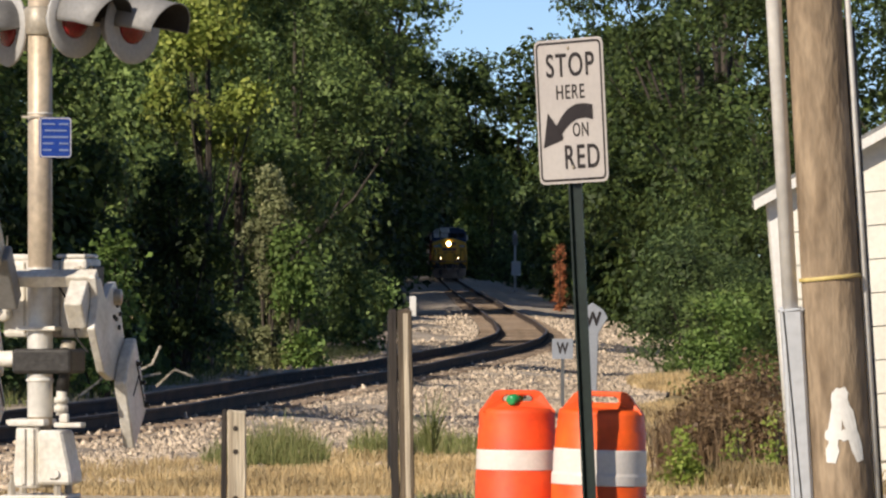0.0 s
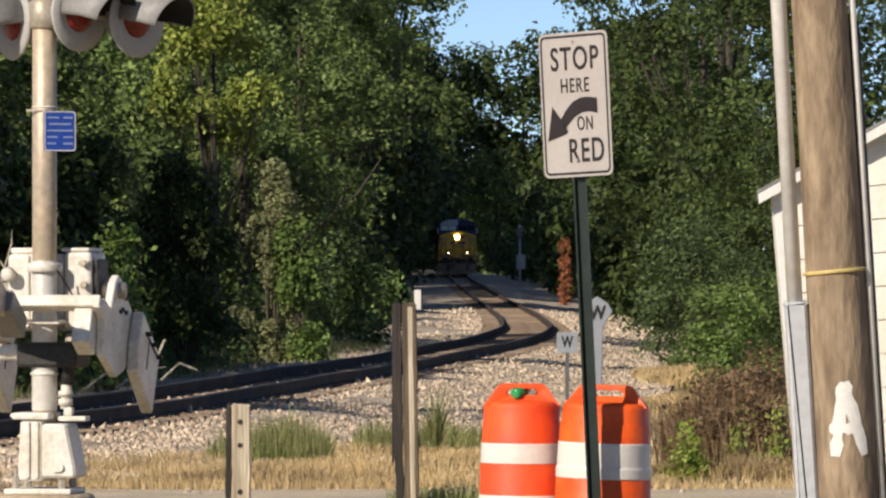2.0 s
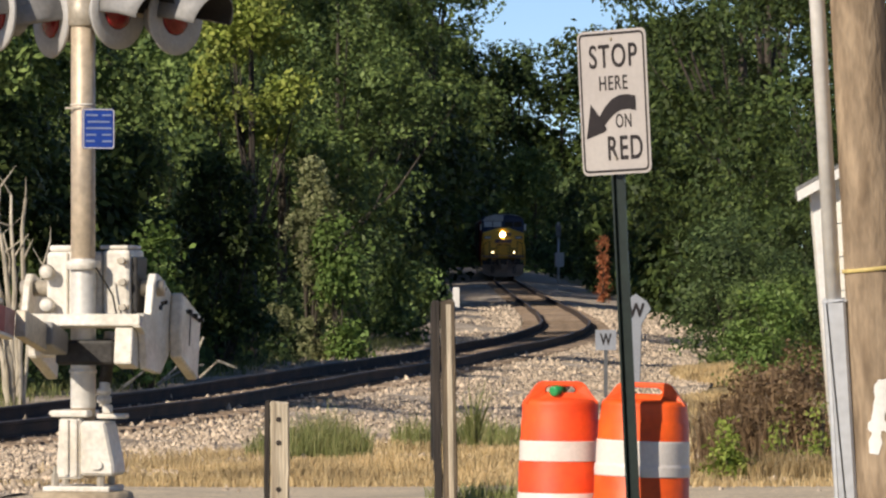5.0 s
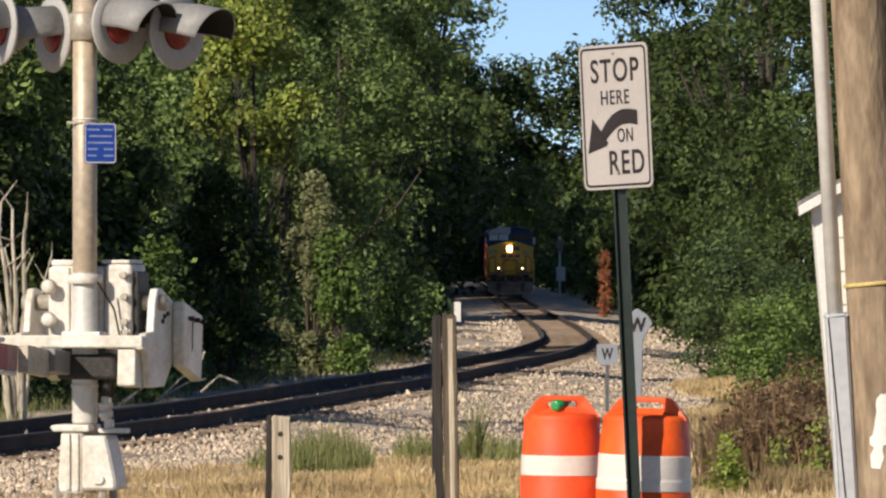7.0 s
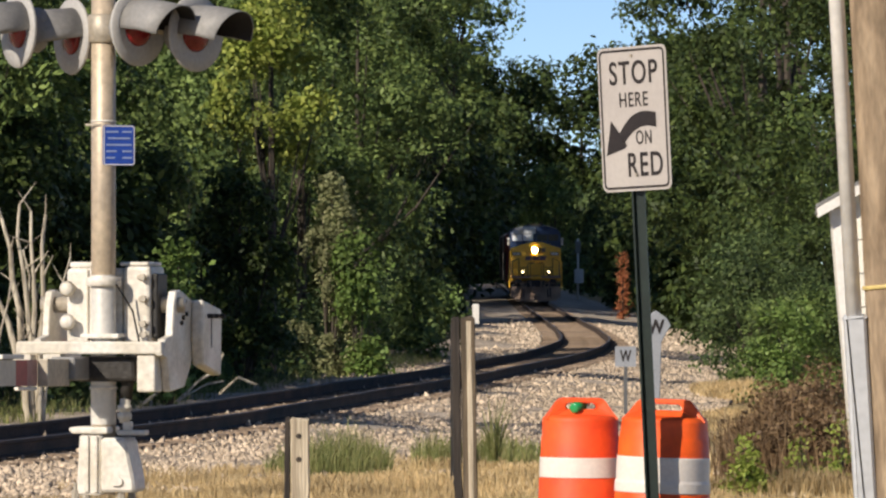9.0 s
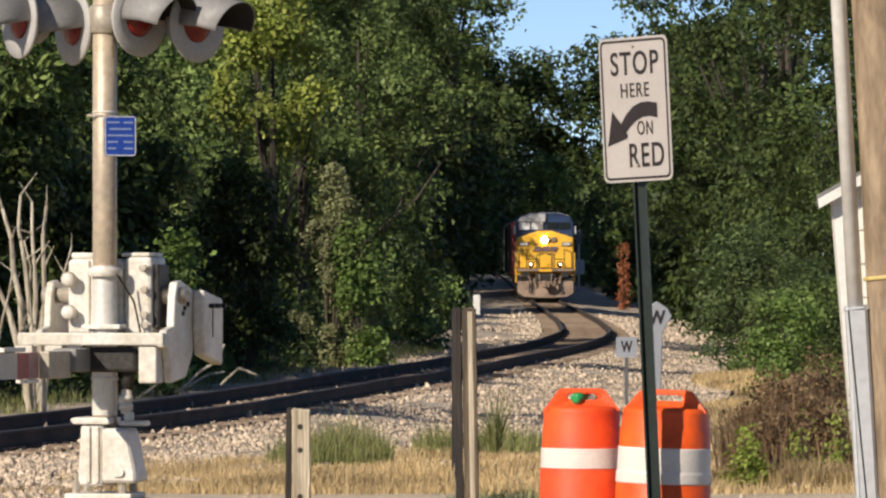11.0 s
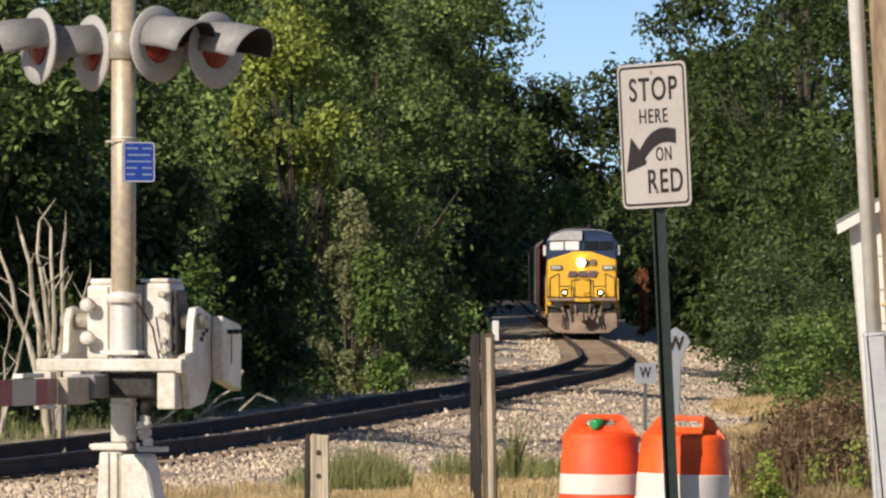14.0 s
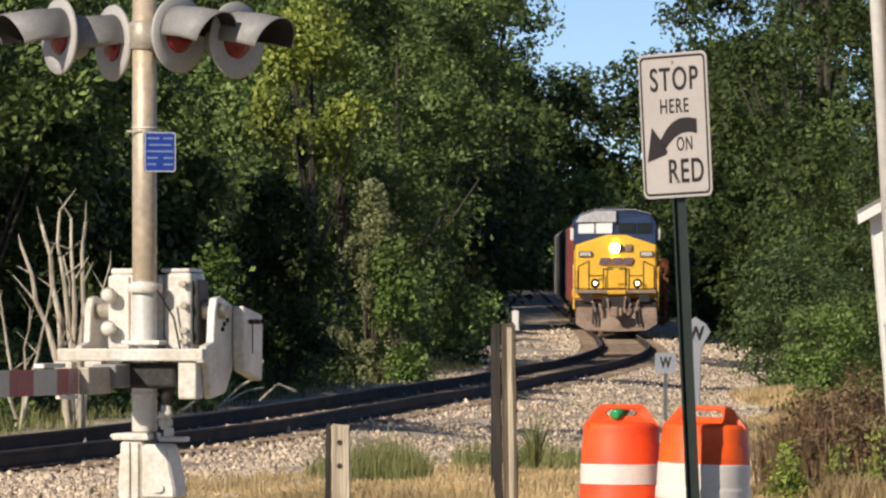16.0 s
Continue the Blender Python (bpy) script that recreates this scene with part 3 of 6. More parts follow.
# second row, and tall trees further on, with unseen ones added to shade the line
hedge = []
for k in range(13):
    y = 76 + k * 5.6
    hedge.append((y, -14.2 - 1.3 * (k % 2), 2.0 + 0.054 * y, 3.6))
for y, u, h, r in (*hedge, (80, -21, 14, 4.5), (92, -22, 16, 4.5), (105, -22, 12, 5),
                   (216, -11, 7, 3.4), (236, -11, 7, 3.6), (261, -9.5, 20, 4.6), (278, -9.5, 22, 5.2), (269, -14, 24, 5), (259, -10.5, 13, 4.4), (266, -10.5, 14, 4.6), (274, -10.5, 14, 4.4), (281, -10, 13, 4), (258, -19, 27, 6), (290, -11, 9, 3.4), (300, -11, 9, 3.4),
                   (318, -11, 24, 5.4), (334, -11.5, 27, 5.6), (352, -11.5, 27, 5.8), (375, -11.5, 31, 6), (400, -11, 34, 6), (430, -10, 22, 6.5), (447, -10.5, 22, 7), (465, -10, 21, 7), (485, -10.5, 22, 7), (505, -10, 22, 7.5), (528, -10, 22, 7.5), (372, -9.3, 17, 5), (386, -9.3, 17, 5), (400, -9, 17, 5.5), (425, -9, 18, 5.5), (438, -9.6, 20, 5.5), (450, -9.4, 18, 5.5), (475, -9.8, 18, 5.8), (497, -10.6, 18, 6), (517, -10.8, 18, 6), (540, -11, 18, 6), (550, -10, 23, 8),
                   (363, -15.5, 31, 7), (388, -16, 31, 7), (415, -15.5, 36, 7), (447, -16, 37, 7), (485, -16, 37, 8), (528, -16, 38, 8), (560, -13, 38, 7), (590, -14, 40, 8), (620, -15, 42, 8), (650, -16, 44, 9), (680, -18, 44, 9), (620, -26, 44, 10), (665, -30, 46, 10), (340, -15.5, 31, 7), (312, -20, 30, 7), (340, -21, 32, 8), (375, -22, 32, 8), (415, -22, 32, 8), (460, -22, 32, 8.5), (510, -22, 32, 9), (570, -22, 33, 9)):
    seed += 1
    # rows out of sight that only block sun get few, coarse leaves
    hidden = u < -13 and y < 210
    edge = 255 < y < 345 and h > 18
    shade_only = y > 400 and u < -12
    # past y 210 the darker leaves paint in the shade of the wood
    tree("tree", near(u, y), y, h, r, 5500 if hidden else (16000 if edge else (3000 if shade_only else 7500)), 0.30 if hidden else (0.0011 if edge else (0.0026 if shade_only else 0.0017)) * y, "leaf_deep_shade" if y > 210 else "leaf_dark", seed, "tall dark green tree of the wood and its added shading rows", 0.08, LEFT, 30)
# the near side
for y, u, h, r, mat in ((172, 13.5, 13, 4.2, "leaf_deep_shade"), (186, 9.5, 14, 4.4, "leaf_deep_shade"), (196, 15, 16, 5.0, "leaf_deep_shade"), (208, 10.5, 17, 5.0, "leaf_deep_shade"), (228, 10.0, 18, 5.0, "leaf_deep_shade"),
                        (250, 9.3, 21, 5.6, "leaf_deep_shade"), (275, 9.5, 23, 5.8, "leaf_deep_shade"), (300, 12, 19, 6, "leaf_deep_shade"), (330, 11.5, 15, 5.6, "leaf_deep_shade"),
                        (365, 12.0, 15.5, 6, "leaf_deep_shade"), (405, 13.2, 17, 6.2, "leaf_deep_shade"), (450, 14, 18.5, 6.6, "leaf_deep_shade"), (500, 14.5, 20, 7, "leaf_deep_shade"),
                        (215, 19, 18, 5.5, "leaf_deep_shade"), (182, 20, 15, 4.6, "leaf_deep_shade")):
    seed += 1
    tree("tree", near(u, y), y, h, r, 17000 if y < 280 else 9000, 0.00115 * y, mat, seed, "large green broadleaf tree beside the line", 0.03, RIGHT, 30)
# low trees close beside the far end of the line
for y, u, h, r in ((440, 8.6, 6, 3), (475, 8.8, 7, 3.4), (520, 8.4, 8, 3.8), (570, 8.6, 9, 4.2), (625, 9.0, 10, 4.6), (640, 4.0, 9, 4.2)):
    seed += 1
    tree("tree", near(u, y), y, h, r, 4500, 0.001 * y, "leaf_dark", seed, "low green tree near the far end of the line", 0.02, "distant wood", 22)
# the wood that closes the view
for x, y, h, r in ((-6, 680, 29, 9), (4, 705, 28, 8.5), (21, 700, 27, 8.5), (33, 690, 29, 9), (8, 740, 29, 9), (17, 745, 28, 9), (28, 740, 29, 9), (12, 790, 27, 10), (13, 720, 12, 6)):
    seed += 1
    tree("tree", x, y, h, r, 9000, 0.8, "leaf_deep_shade", seed, "distant dark tree closing the view down the line", 0.0, "distant wood", 26)
# lighter leaf colour replaces the weak sun that the tall rows block here
tree("tree", 15.6, 610, 12.4, 4.0, 9000, 0.5, "leaf_mid", 55, "round green tree over the end of the line, lightened as if sunlit", 0.1, "distant wood", 26)
for y, u, h, r, low in ((95, -6.2, 8.2, 2.0, 0.5), (160, -5.8, 11, 3.7, 0.40), (151, -6.6, 10.5, 3.4, 0.3), (285, -5.9, 26, 4.8, 0.5), (73.5, -5.6, 11.5, 2.2, 0.55)):
    tree("tree", near(u, y), y, h, r, 22000 if 100 < y < 200 else 9000, 0.001 * y if y > 200 else 0.155, "leaf_mid", int(y), "broadleaf tree reaching over towards the track", low, LEFT, 26)


# ---- crossing signal with its gate ----
PHI = -11.0
M["sleeve"] = material("bright_silver_paint", (0.70, 0.67, 0.61), 0.4, 0.15, var=0.1, scale=4, fine=30, bump=0.03)
MAST = (-1.66, 33.0)
signal = thing("crossing_signal", pose(*MAST, 0, 0, 0, PHI), "white enamelled railway crossing signal with gate mechanism on a concrete footing", "crossing signal")


def turned_dir(x, y):
    """a way in the world, seen from the turned mast"""
    v = pose(0, 0, 0, 0, 0, -PHI) @ Vector((x, y, 0))
    return v


bm = bmesh.new()
turned(bm, [(0.29, -0.3), (0.29, 0.40), (0.275, 0.45), (0.25, 0.46)], 40)
part("footing", bm, "concrete", signal, "round weathered concrete footing", True)
bm = bmesh.new()
box(bm, -0.19, 0.19, -0.17, 0.19, 0.46, 0.49, 0.008)
part("base_plate", bm, "white_metal", signal)
for x in (-0.13, 0.13):
    for y in (-0.12, 0.13):
        bm = bmesh.new()
        rod(bm, (x, y, 0.49), (x, y, 0.56), 0.022, n=6)
        rod(bm, (x, y, 0.56), (x, y, 0.60), 0.012, n=8)
        part("anchor_bolt", bm, "galv", signal)
# split casing round the foot of the mast
bm = bmesh.new()
slab(bm, [(-0.125, 0.53), (0.02, 0.53), (0.02, 0.87), (-0.105, 0.87)], -0.13, 0.13, 0.012)
box(bm, -0.075, -0.05, -0.145, -0.12, 0.55, 0.86, 0.004)
box(bm, -0.02, 0.0, -0.145, -0.12, 0.55, 0.86, 0.004)
part("casing", bm, "white_metal", signal, "split cast casing round the mast foot")
bm = bmesh.new()
slab(bm, [(0.025, 0.55), (0.215, 0.55), (0.215, 0.60), (0.165, 0.84), (0.15, 0.85), (0.025, 0.85)], -0.165, 0.11, 0.014)
part("junction_box", bm, "white_metal", signal)
bm = bmesh.new()
slab(bm, rounded(0.07, 0.05, 0.024), -0.18, -0.166)
bmesh.ops.translate(bm, verts=bm.verts, vec=(0.115, 0, 0.61))
part("boss", bm, "white_metal", signal)
bm = bmesh.new()
box(bm, -0.15, 0.06, -0.15, 0.14, 0.872, 0.91, 0.01)
box(bm, -0.185, -0.145, -0.05, 0.05, 0.88, 0.905, 0.008)
part("clamp_plate", bm, "white_metal", signal)
bm = bmesh.new()
box(bm, 0.09, 0.25, -0.06, 0.05, 0.862, 0.89, 0.008)
box(bm, 0.12, 0.17, -0.05, 0.0, 0.89, 0.94, 0.008)
part("clamp", bm, "white_metal", signal)
bm = bmesh.new()
turned(bm, [(0.068, 0.53), (0.068, 3.9)], 36)
part("mast", bm, "mast", signal, "weathered beige aluminium mast", True)
bm = bmesh.new()
turned(bm, [(0.069, 0.92), (0.0705, 0.925), (0.0705, 1.745), (0.069, 1.75)], 36)
part("sleeve", bm, "sleeve", signal, "bright silver sleeve on the lower mast", True)
for z, h, r in ((1.115, 0.02, 0.078), (1.69, 0.05, 0.098), (2.60, 0.012, 0.072)):
    bm = bmesh.new()
    turned(bm, [(r - 0.004, z), (r, z + 0.004), (r, z + h - 0.004), (r - 0.004, z + h)], 32)
    part("collar", bm, "white_metal", signal, "", True)
bm = bmesh.new()
rod(bm, (0.125, -0.02, 0.93), (0.13, -0.02, 1.08), 0.03, n=16)
rod(bm, (0.125, -0.02, 0.95), (0.125, -0.02, 0.985), 0.042, n=6)
rod(bm, (0.125, -0.02, 1.0), (0.125, -0.02, 1.03), 0.04, n=16)
part("conduit_fitting", bm, "white_metal", signal, "", True)
bm = bmesh.new()
rod(bm, (0.13, -0.02, 1.06), (0.145, 0.03, 1.30), 0.037, 0.032, 16)
part("conduit", bm, "dark_metal", signal, "dark flexible conduit", True)
bm = bmesh.new()
rod(bm, (0.145, 0.03, 1.24), (0.15, 0.05, 1.34), 0.045, 0.04, 16)
part("conduit_elbow", bm, "galv", signal, "", True)
# mechanism case behind the mast
case = part("mechanism_case", box(bmesh.new(), -0.235, 0.09, 0.085, 0.42, 1.36, 1.79, 0.025), "white_metal", signal, "white gate mechanism case")
part("case_half", box(bmesh.new(), 0.095, 0.25, 0.07, 0.42, 1.36, 1.80, 0.02), "white_metal", case)
part("lid", box(bmesh.new(), -0.22, -0.04, 0.10, 0.42, 1.791, 1.825, 0.012), "white_metal", case)
part("lid", box(bmesh.new(), 0.07, 0.235, 0.09, 0.42, 1.802, 1.825, 0.01), "white_metal", case)
part("seam", box(bmesh.new(), -0.115, -0.105, 0.076, 0.0845, 1.38, 1.78), "galv", case)
for z in (1.675, 1.49):
    bm = bmesh.new()
    rod(bm, (-0.215, 0.09, z), (-0.215, 0.02, z), 0.036, n=20)
    rod(bm, (-0.215, 0.025, z), (-0.215, 0.0, z), 0.045, 0.03, 20)
    part("bearing_cap", bm, "white_metal", case, "round white bearing cap", True)
for x, z in ((0.21, 1.74), (0.215, 1.62), (0.215, 1.48), (0.22, 1.42)):
    bm = bmesh.new()
    rod(bm, (x, 0.075, z), (x, 0.03, z), 0.018, n=10)
    box(bm, x - 0.03, x + 0.03, 0.05, 0.068, z - 0.012, z + 0.012, 0.004)
    part("latch", bm, "galv", case)
bm = bmesh.new()
box(bm, 0.255, 0.285, 0.10, 0.34, 1.40, 1.76, 0.008)
part("gear_cover", bm, "dark_metal", case, "dark hinge side of the case")
bm = bmesh.new()
rod(bm, (-0.41, 0.22, 1.585), (0.41, 0.22, 1.585), 0.045, n=20)
part("shaft", bm, "galv", signal, "", True)
bm = bmesh.new()
box(bm, -0.14, 0.20, -0.09, 0.26, 1.16, 1.30, 0.02)
part("saddle", bm, "dark_metal", signal, "dark clamping saddle under the case")
bm = bmesh.new()
box(bm, -0.11, 0.11, -0.10, 0.10, 1.40, 1.425, 0.006)
part("lower_clamp", bm, "white_metal", signal)
bm = bmesh.new()
rod(bm, (-0.30, 0.16, 1.24), (-0.08, 0.12, 1.24), 0.045, n=16)
part("cable_gland", bm, "white_metal", signal, "", True)
bm = bmesh.new()
for a, b in (((0.09, -0.07, 1.70), (0.16, 0.03, 1.55)), ((0.16, 0.03, 1.55), (0.20, 0.03, 1.36)), ((0.20, 0.03, 1.36), (0.28, -0.03, 1.28))):
    rod(bm, a, b, 0.006, n=6)
part("cable", bm, "dark_metal", signal)

# the swinging yoke: front bar, side plates, counterweights and the arm, about the shaft
PIVOT = (0.0, 0.22, 1.585)
yoke = part("gate_yoke", box(bmesh.new(), -0.46, 0.37, -0.38, -0.30, -0.275, -0.205, 0.01), "white_metal", signal, "white swinging gate yoke with front bar")
PLATE = [(-0.38, -0.28), (-0.30, -0.19), (-0.13, -0.17), (-0.10, 0.0), (-0.05, 0.075), (0.05, 0.085), (0.46, 0.01), (0.52, -0.08), (0.32, -0.34), (0.16, -0.46), (-0.18, -0.485), (-0.26, -0.30)]
SHORT = [(-0.38, -0.28), (-0.30, -0.19), (-0.13, -0.17), (-0.10, 0.0), (-0.05, 0.075), (0.05, 0.085), (0.46, 0.01), (0.52, -0.08), (0.10, -0.25)]
for x0, x1, outline in ((0.33, 0.375, PLATE), (-0.375, -0.335, SHORT)):
    part("side_plate", slab_x(bmesh.new(), outline, x0, x1, 0.006), "white_metal", yoke, "thick white side plate of the gate yoke")
    bm = bmesh.new()
    out = 1 if x0 > 0 else -1
    xs = x1 if x0 > 0 else x0
    for y, z in ((0.06, 0.0), (0.14, 0.02), (0.10, -0.07), (0.18, -0.05), (0.06, -0.10)):
        bm = bmesh.new()
        rod(bm, (xs - 0.01 * out, y, z), (xs + 0.014 * out, y, z), 0.013, n=8)
        part("plate_bolt", bm, "dark_metal", yoke)
    bm = bmesh.new()
    rod(bm, (xs, 0.0, 0.0), (xs + 0.03 * out, 0.0, 0.0), 0.03, n=12)
    part("shaft_nut", bm, "galv", yoke)
    c0, c1 = (x1 + 0.002, x1 + 0.07) if x0 > 0 else (x0 - 0.07, x0 - 0.002)
    part("counterweight", slab_x(bmesh.new(), [(0.32, 0.03), (0.78, -0.02), (0.80, -0.06), (0.78, -0.40), (0.34, -0.34), (0.30, -0.18)], c0, c1, 0.01), "white_metal", yoke, "flat white counterweight")
    bm = bmesh.new()
    for y in (0.48, 0.62, 0.78):
        rod(bm, (c0 - 0.02 * out, y - 0.04, -0.06), (c1 + 0.03 * out, y - 0.04, -0.06), 0.013, n=8)
    box(bm, min(c0, c1) - 0.006, max(c0, c1) + 0.006, 0.42, 0.76, -0.068, -0.052)
    box(bm, min(c0, c1) - 0.004, max(c0, c1) + 0.004, 0.515, 0.525, -0.24, -0.06)
    part("weight_bolts", bm, "dark_metal", yoke)
part("lower_block", box(bmesh.new(), 0.225, 0.328, -0.36, -0.18, -0.485, -0.278, 0.01), "white_metal", yoke, "white block under the front bar")
bm = bmesh.new()
box(bm, -0.20, -0.06, -0.62, -0.26, -0.42, -0.29, 0.012)
part("arm_butt", bm, "hood", yoke, "grey steel butt of the gate arm")
bm = bmesh.new()
box(bm, -0.155, -0.095, -1.08, -0.60, -0.45, -0.30, 0.006)
part("arm_adapter", bm, "galv", yoke)
for x in (-0.42, -0.25):
    part("arm_bracket", box(bmesh.new(), x - 0.05, x + 0.05, -0.40, -0.28, -0.32, -0.276, 0.006), "white_metal", yoke)
M["arm_white"] = material("gate_arm_white", (0.60, 0.55, 0.46), 0.5, var=0.1, scale=3, bump=0.03)
M["arm_red"] = material("gate_arm_red", (0.40, 0.075, 0.06), 0.5, var=0.15, scale=3, bump=0.03)
ARM = Matrix.Translation((-0.13, -0.80, 0)) @ pose(0, 0, 0, 0, 0, -8) @ Matrix.Translation((0.13, 0.80, 0))     # the arm stands a little askew in its yoke
M["arm_pink"] = material("worn_gate_arm_red", (0.50, 0.27, 0.23), 0.5, var=0.2, scale=3, bump=0.03)
y = -1.085
for k in range(21):
    mat, long = ("arm_pink", 0.14) if k == 0 else (("arm_red", 0.16) if k == 1 else ("arm_red" if k % 2 else "arm_white", 0.325))
    part("arm_panel", box(bmesh.new(), -0.145, -0.115, y - long + 0.001, y, -0.445, -0.305), mat, yoke,
         {"arm_pink": "worn pinkish band of the gate arm", "arm_white": "off-white band of the gate arm", "arm_red": "red band of the gate arm"}[mat]).matrix_basis = ARM
    y -= long
bm = bmesh.new()
box(bm, -0.16, -0.10, -1.60, -1.30, -0.30, -0.275, 0.004)
box(bm, -0.16, -0.10, -1.30, -1.12, -0.47, -0.45, 0.004)
part("arm_lamp_bracket", bm, "white_metal", yoke).matrix_basis = ARM
yoke.matrix_basis = pose(*PIVOT)

# cantilevered flashers
def flasher(x, z, face, depth):
    """face: way in the world that the roundel looks"""
    f = turned_dir(*face).normalized()
    yaw = math.degrees(math.atan2(f.x, -f.y))
    m = Matrix.Translation((x, depth, z)) @ pose(0, 0, 0, 0, 0, yaw)
    q = pose(0, 0, 0, 90)            # z of the turned bodies becomes -y: the way it looks
    bm = bmesh.new()
    turned(bm, [(0.10, -0.02), (0.205, -0.012), (0.215, 0.0), (0.21, 0.012), (0.13, 0.004), (0.10, 0.004)], 40)
    bmesh.ops.transform(bm, matrix=m @ q, verts=bm.verts)
    back = part("background", bm, "ring", signal, "round grey flasher background plate", True)
    bm = bmesh.new()
    turned(bm, [(0.11, -0.14), (0.125, -0.12), (0.125, -0.02), (0.10, -0.02)], 28)
    bmesh.ops.transform(bm, matrix=m @ q, verts=bm.verts)
    part("housing", bm, "hood", back, "", True)
    bm = bmesh.new()
    turned(bm, [(0.105, 0.006), (0.095, 0.02), (0.06, 0.034), (0.02, 0.04)], 28)
    bmesh.ops.transform(bm, matrix=m @ q, verts=bm.verts)
    part("roundel", bm, "red_lens", back, "red glass roundel", True)
    bm = bmesh.new()
    n, length = 22, 0.36
    rows = []
    for i in range(n + 1):
        a = radians(-6 + 192 * i / n)
        drop = math.sin(a)
        l = length * (0.80 + 0.20 * max(0, drop))
        rows.append([Vector((r * math.cos(a), -d, r * math.sin(a) - s)) for r, d, s in ((0.150, 0.008, -0.01), (0.150, l * 0.5, 0.004), (0.150, l, 0.035), (0.144, l, 0.035), (0.144, l * 0.5, 0.004), (0.144, 0.008, -0.01))])
    vs = [[bm.verts.new(m @ p) for p in row] for row in rows]
    for a, b in zip(vs, vs[1:]):
        for i in range(6):
            bm.faces.new((a[i], a[(i + 1) % 6], b[(i + 1) % 6], b[i]))
    bm.faces.new(vs[0])
    bm.faces.new(vs[-1][::-1])
    bmesh.ops.recalc_face_normals(bm, faces=bm.faces)
    part("visor", bm, "hood", back, "long faded grey visor", True)
    bm = bmesh.new()
    vs = [[bm.verts.new(m @ Vector((p.x * 0.985, p.y * 0.99 - 0.002, p.z * 0.985))) for p in row[3:6]] for row in rows]
    for a, b in zip(vs, vs[1:]):
        for i in range(2):
            bm.faces.new((a[i], a[i + 1], b[i + 1], b[i]))
    part("visor_lining", bm, "black_lining", back, "black inside of the visor", True)


flasher(-0.46, 3.115, (-0.87, -0.5), -0.10)
flasher(-0.21, 3.085, (-0.87, -0.5), 0.12)
flasher(0.20, 3.125, (0.74, -0.67), -0.02)
flasher(0.50, 3.095, (0.74, -0.67), 0.10)
bm = bmesh.new()
rod(bm, (-0.55, 0.02, 3.12), (0.55, 0.16, 3.12), 0.03, n=16)
part("crossarm", bm, "galv", signal, "", True)
bm = bmesh.new()
turned(bm, [(0.074, 3.04), (0.088, 3.05), (0.088, 3.19), (0.074, 3.20)], 28)
part("crossarm_clamp", bm, "galv", signal, "", True)

M["pale_blue"] = material("faded_lettering", (0.30, 0.38, 0.62), 0.5, var=0.1)
# blue notice on the mast
notice = part("notice", bmesh.new(), "blue_sign", signal, "small blue notice with unreadable white lines")
bm = bmesh.new()
slab(bm, rounded(0.188, 0.224, 0.018), -0.006, 0.0)
bm.to_mesh(notice.data)
bm.free()
notice.matrix_basis = pose(0.107, -0.085, 2.47, 0, 0, 34)
bm = bmesh.new()
outer, inner = rounded(0.183, 0.219, 0.016), rounded(0.172, 0.208, 0.012)
for i in range(len(outer)):
    j = (i + 1) % len(outer)
    bm.faces.new([bm.verts.new((p[0], -0.0075, p[1])) for p in (outer[i], outer[j], inner[j], inner[i])])
part("border", bm, "white_paint", notice)
for i, (w, x) in enumerate(((0.07, -0.04), (0.13, 0.0), (0.15, 0.0), (0.06, -0.045), (0.05, -0.05))):
    z = 0.075 - 0.036 * i
    part("text_bar", box(bmesh.new(), x - w / 2, x + w / 2, -0.0085, -0.0065, z - 0.005, z + 0.005), "pale_blue", notice)
for i, z in enumerate((0.075, -0.033, -0.069)):
    part("text_bar", box(bmesh.new(), 0.02, 0.075, -0.0085, -0.0065, z - 0.005, z + 0.005), "pale_blue", notice)
bm = bmesh.new()
box(bm, -0.085, 0.0, -0.075, -0.069, 2.58, 2.592)
part("strap", bm, "galv", signal)


# ---- STOP HERE ON RED sign ----
road_sign = thing("road_sign", pose(1.48 + 0.115, 37.5, -0.02, 0, -2.65, 0), "white stop here on red sign on dark green post", "road sign")
bm = bmesh.new()
section = [(-0.045, 0.010), (-0.033, 0.010), (-0.026, 0.041), (0.026, 0.041), (0.033, 0.010), (0.045, 0.010), (0.045, 0.016), (0.037, 0.016), (0.031, 0.049), (-0.031, 0.049), (-0.037, 0.016), (-0.045, 0.016)]
lo = [bm.verts.new((x, y, -0.4)) for x, y in section]
hi = [bm.verts.new((x, y, 3.1)) for x, y in section]
for i in range(len(lo)):
    k = (i + 1) % len(lo)
    bm.faces.new((lo[i], lo[k], hi[k], hi[i]))
bm.faces.new(lo[::-1])
bm.faces.new(hi)
bmesh.ops.transform(bm, matrix=pose(0, 0, 0, 0, 0, -20), verts=bm.verts)
part("post", bm, "green_post", road_sign, "dark green steel channel post")
plate = part("sign_plate", slab(bmesh.new(), rounded(0.61, 0.914, 0.045), -0.002, 0.002), "sign_face", road_sign, "white rectangular sign plate with rounded corners")
plate.matrix_basis = pose(0, -0.02, 2.77, 0, 0, -47)
bm = bmesh.new()
outer, inner = rounded(0.578, 0.882, 0.036), rounded(0.550, 0.854, 0.026)
for i in range(len(outer)):
    j = (i + 1) % len(outer)
    bm.faces.new([bm.verts.new((p[0], -0.0045, p[1])) for p in (outer[i], outer[j], inner[j], inner[i])])
part("border", bm, "sign_black", plate)
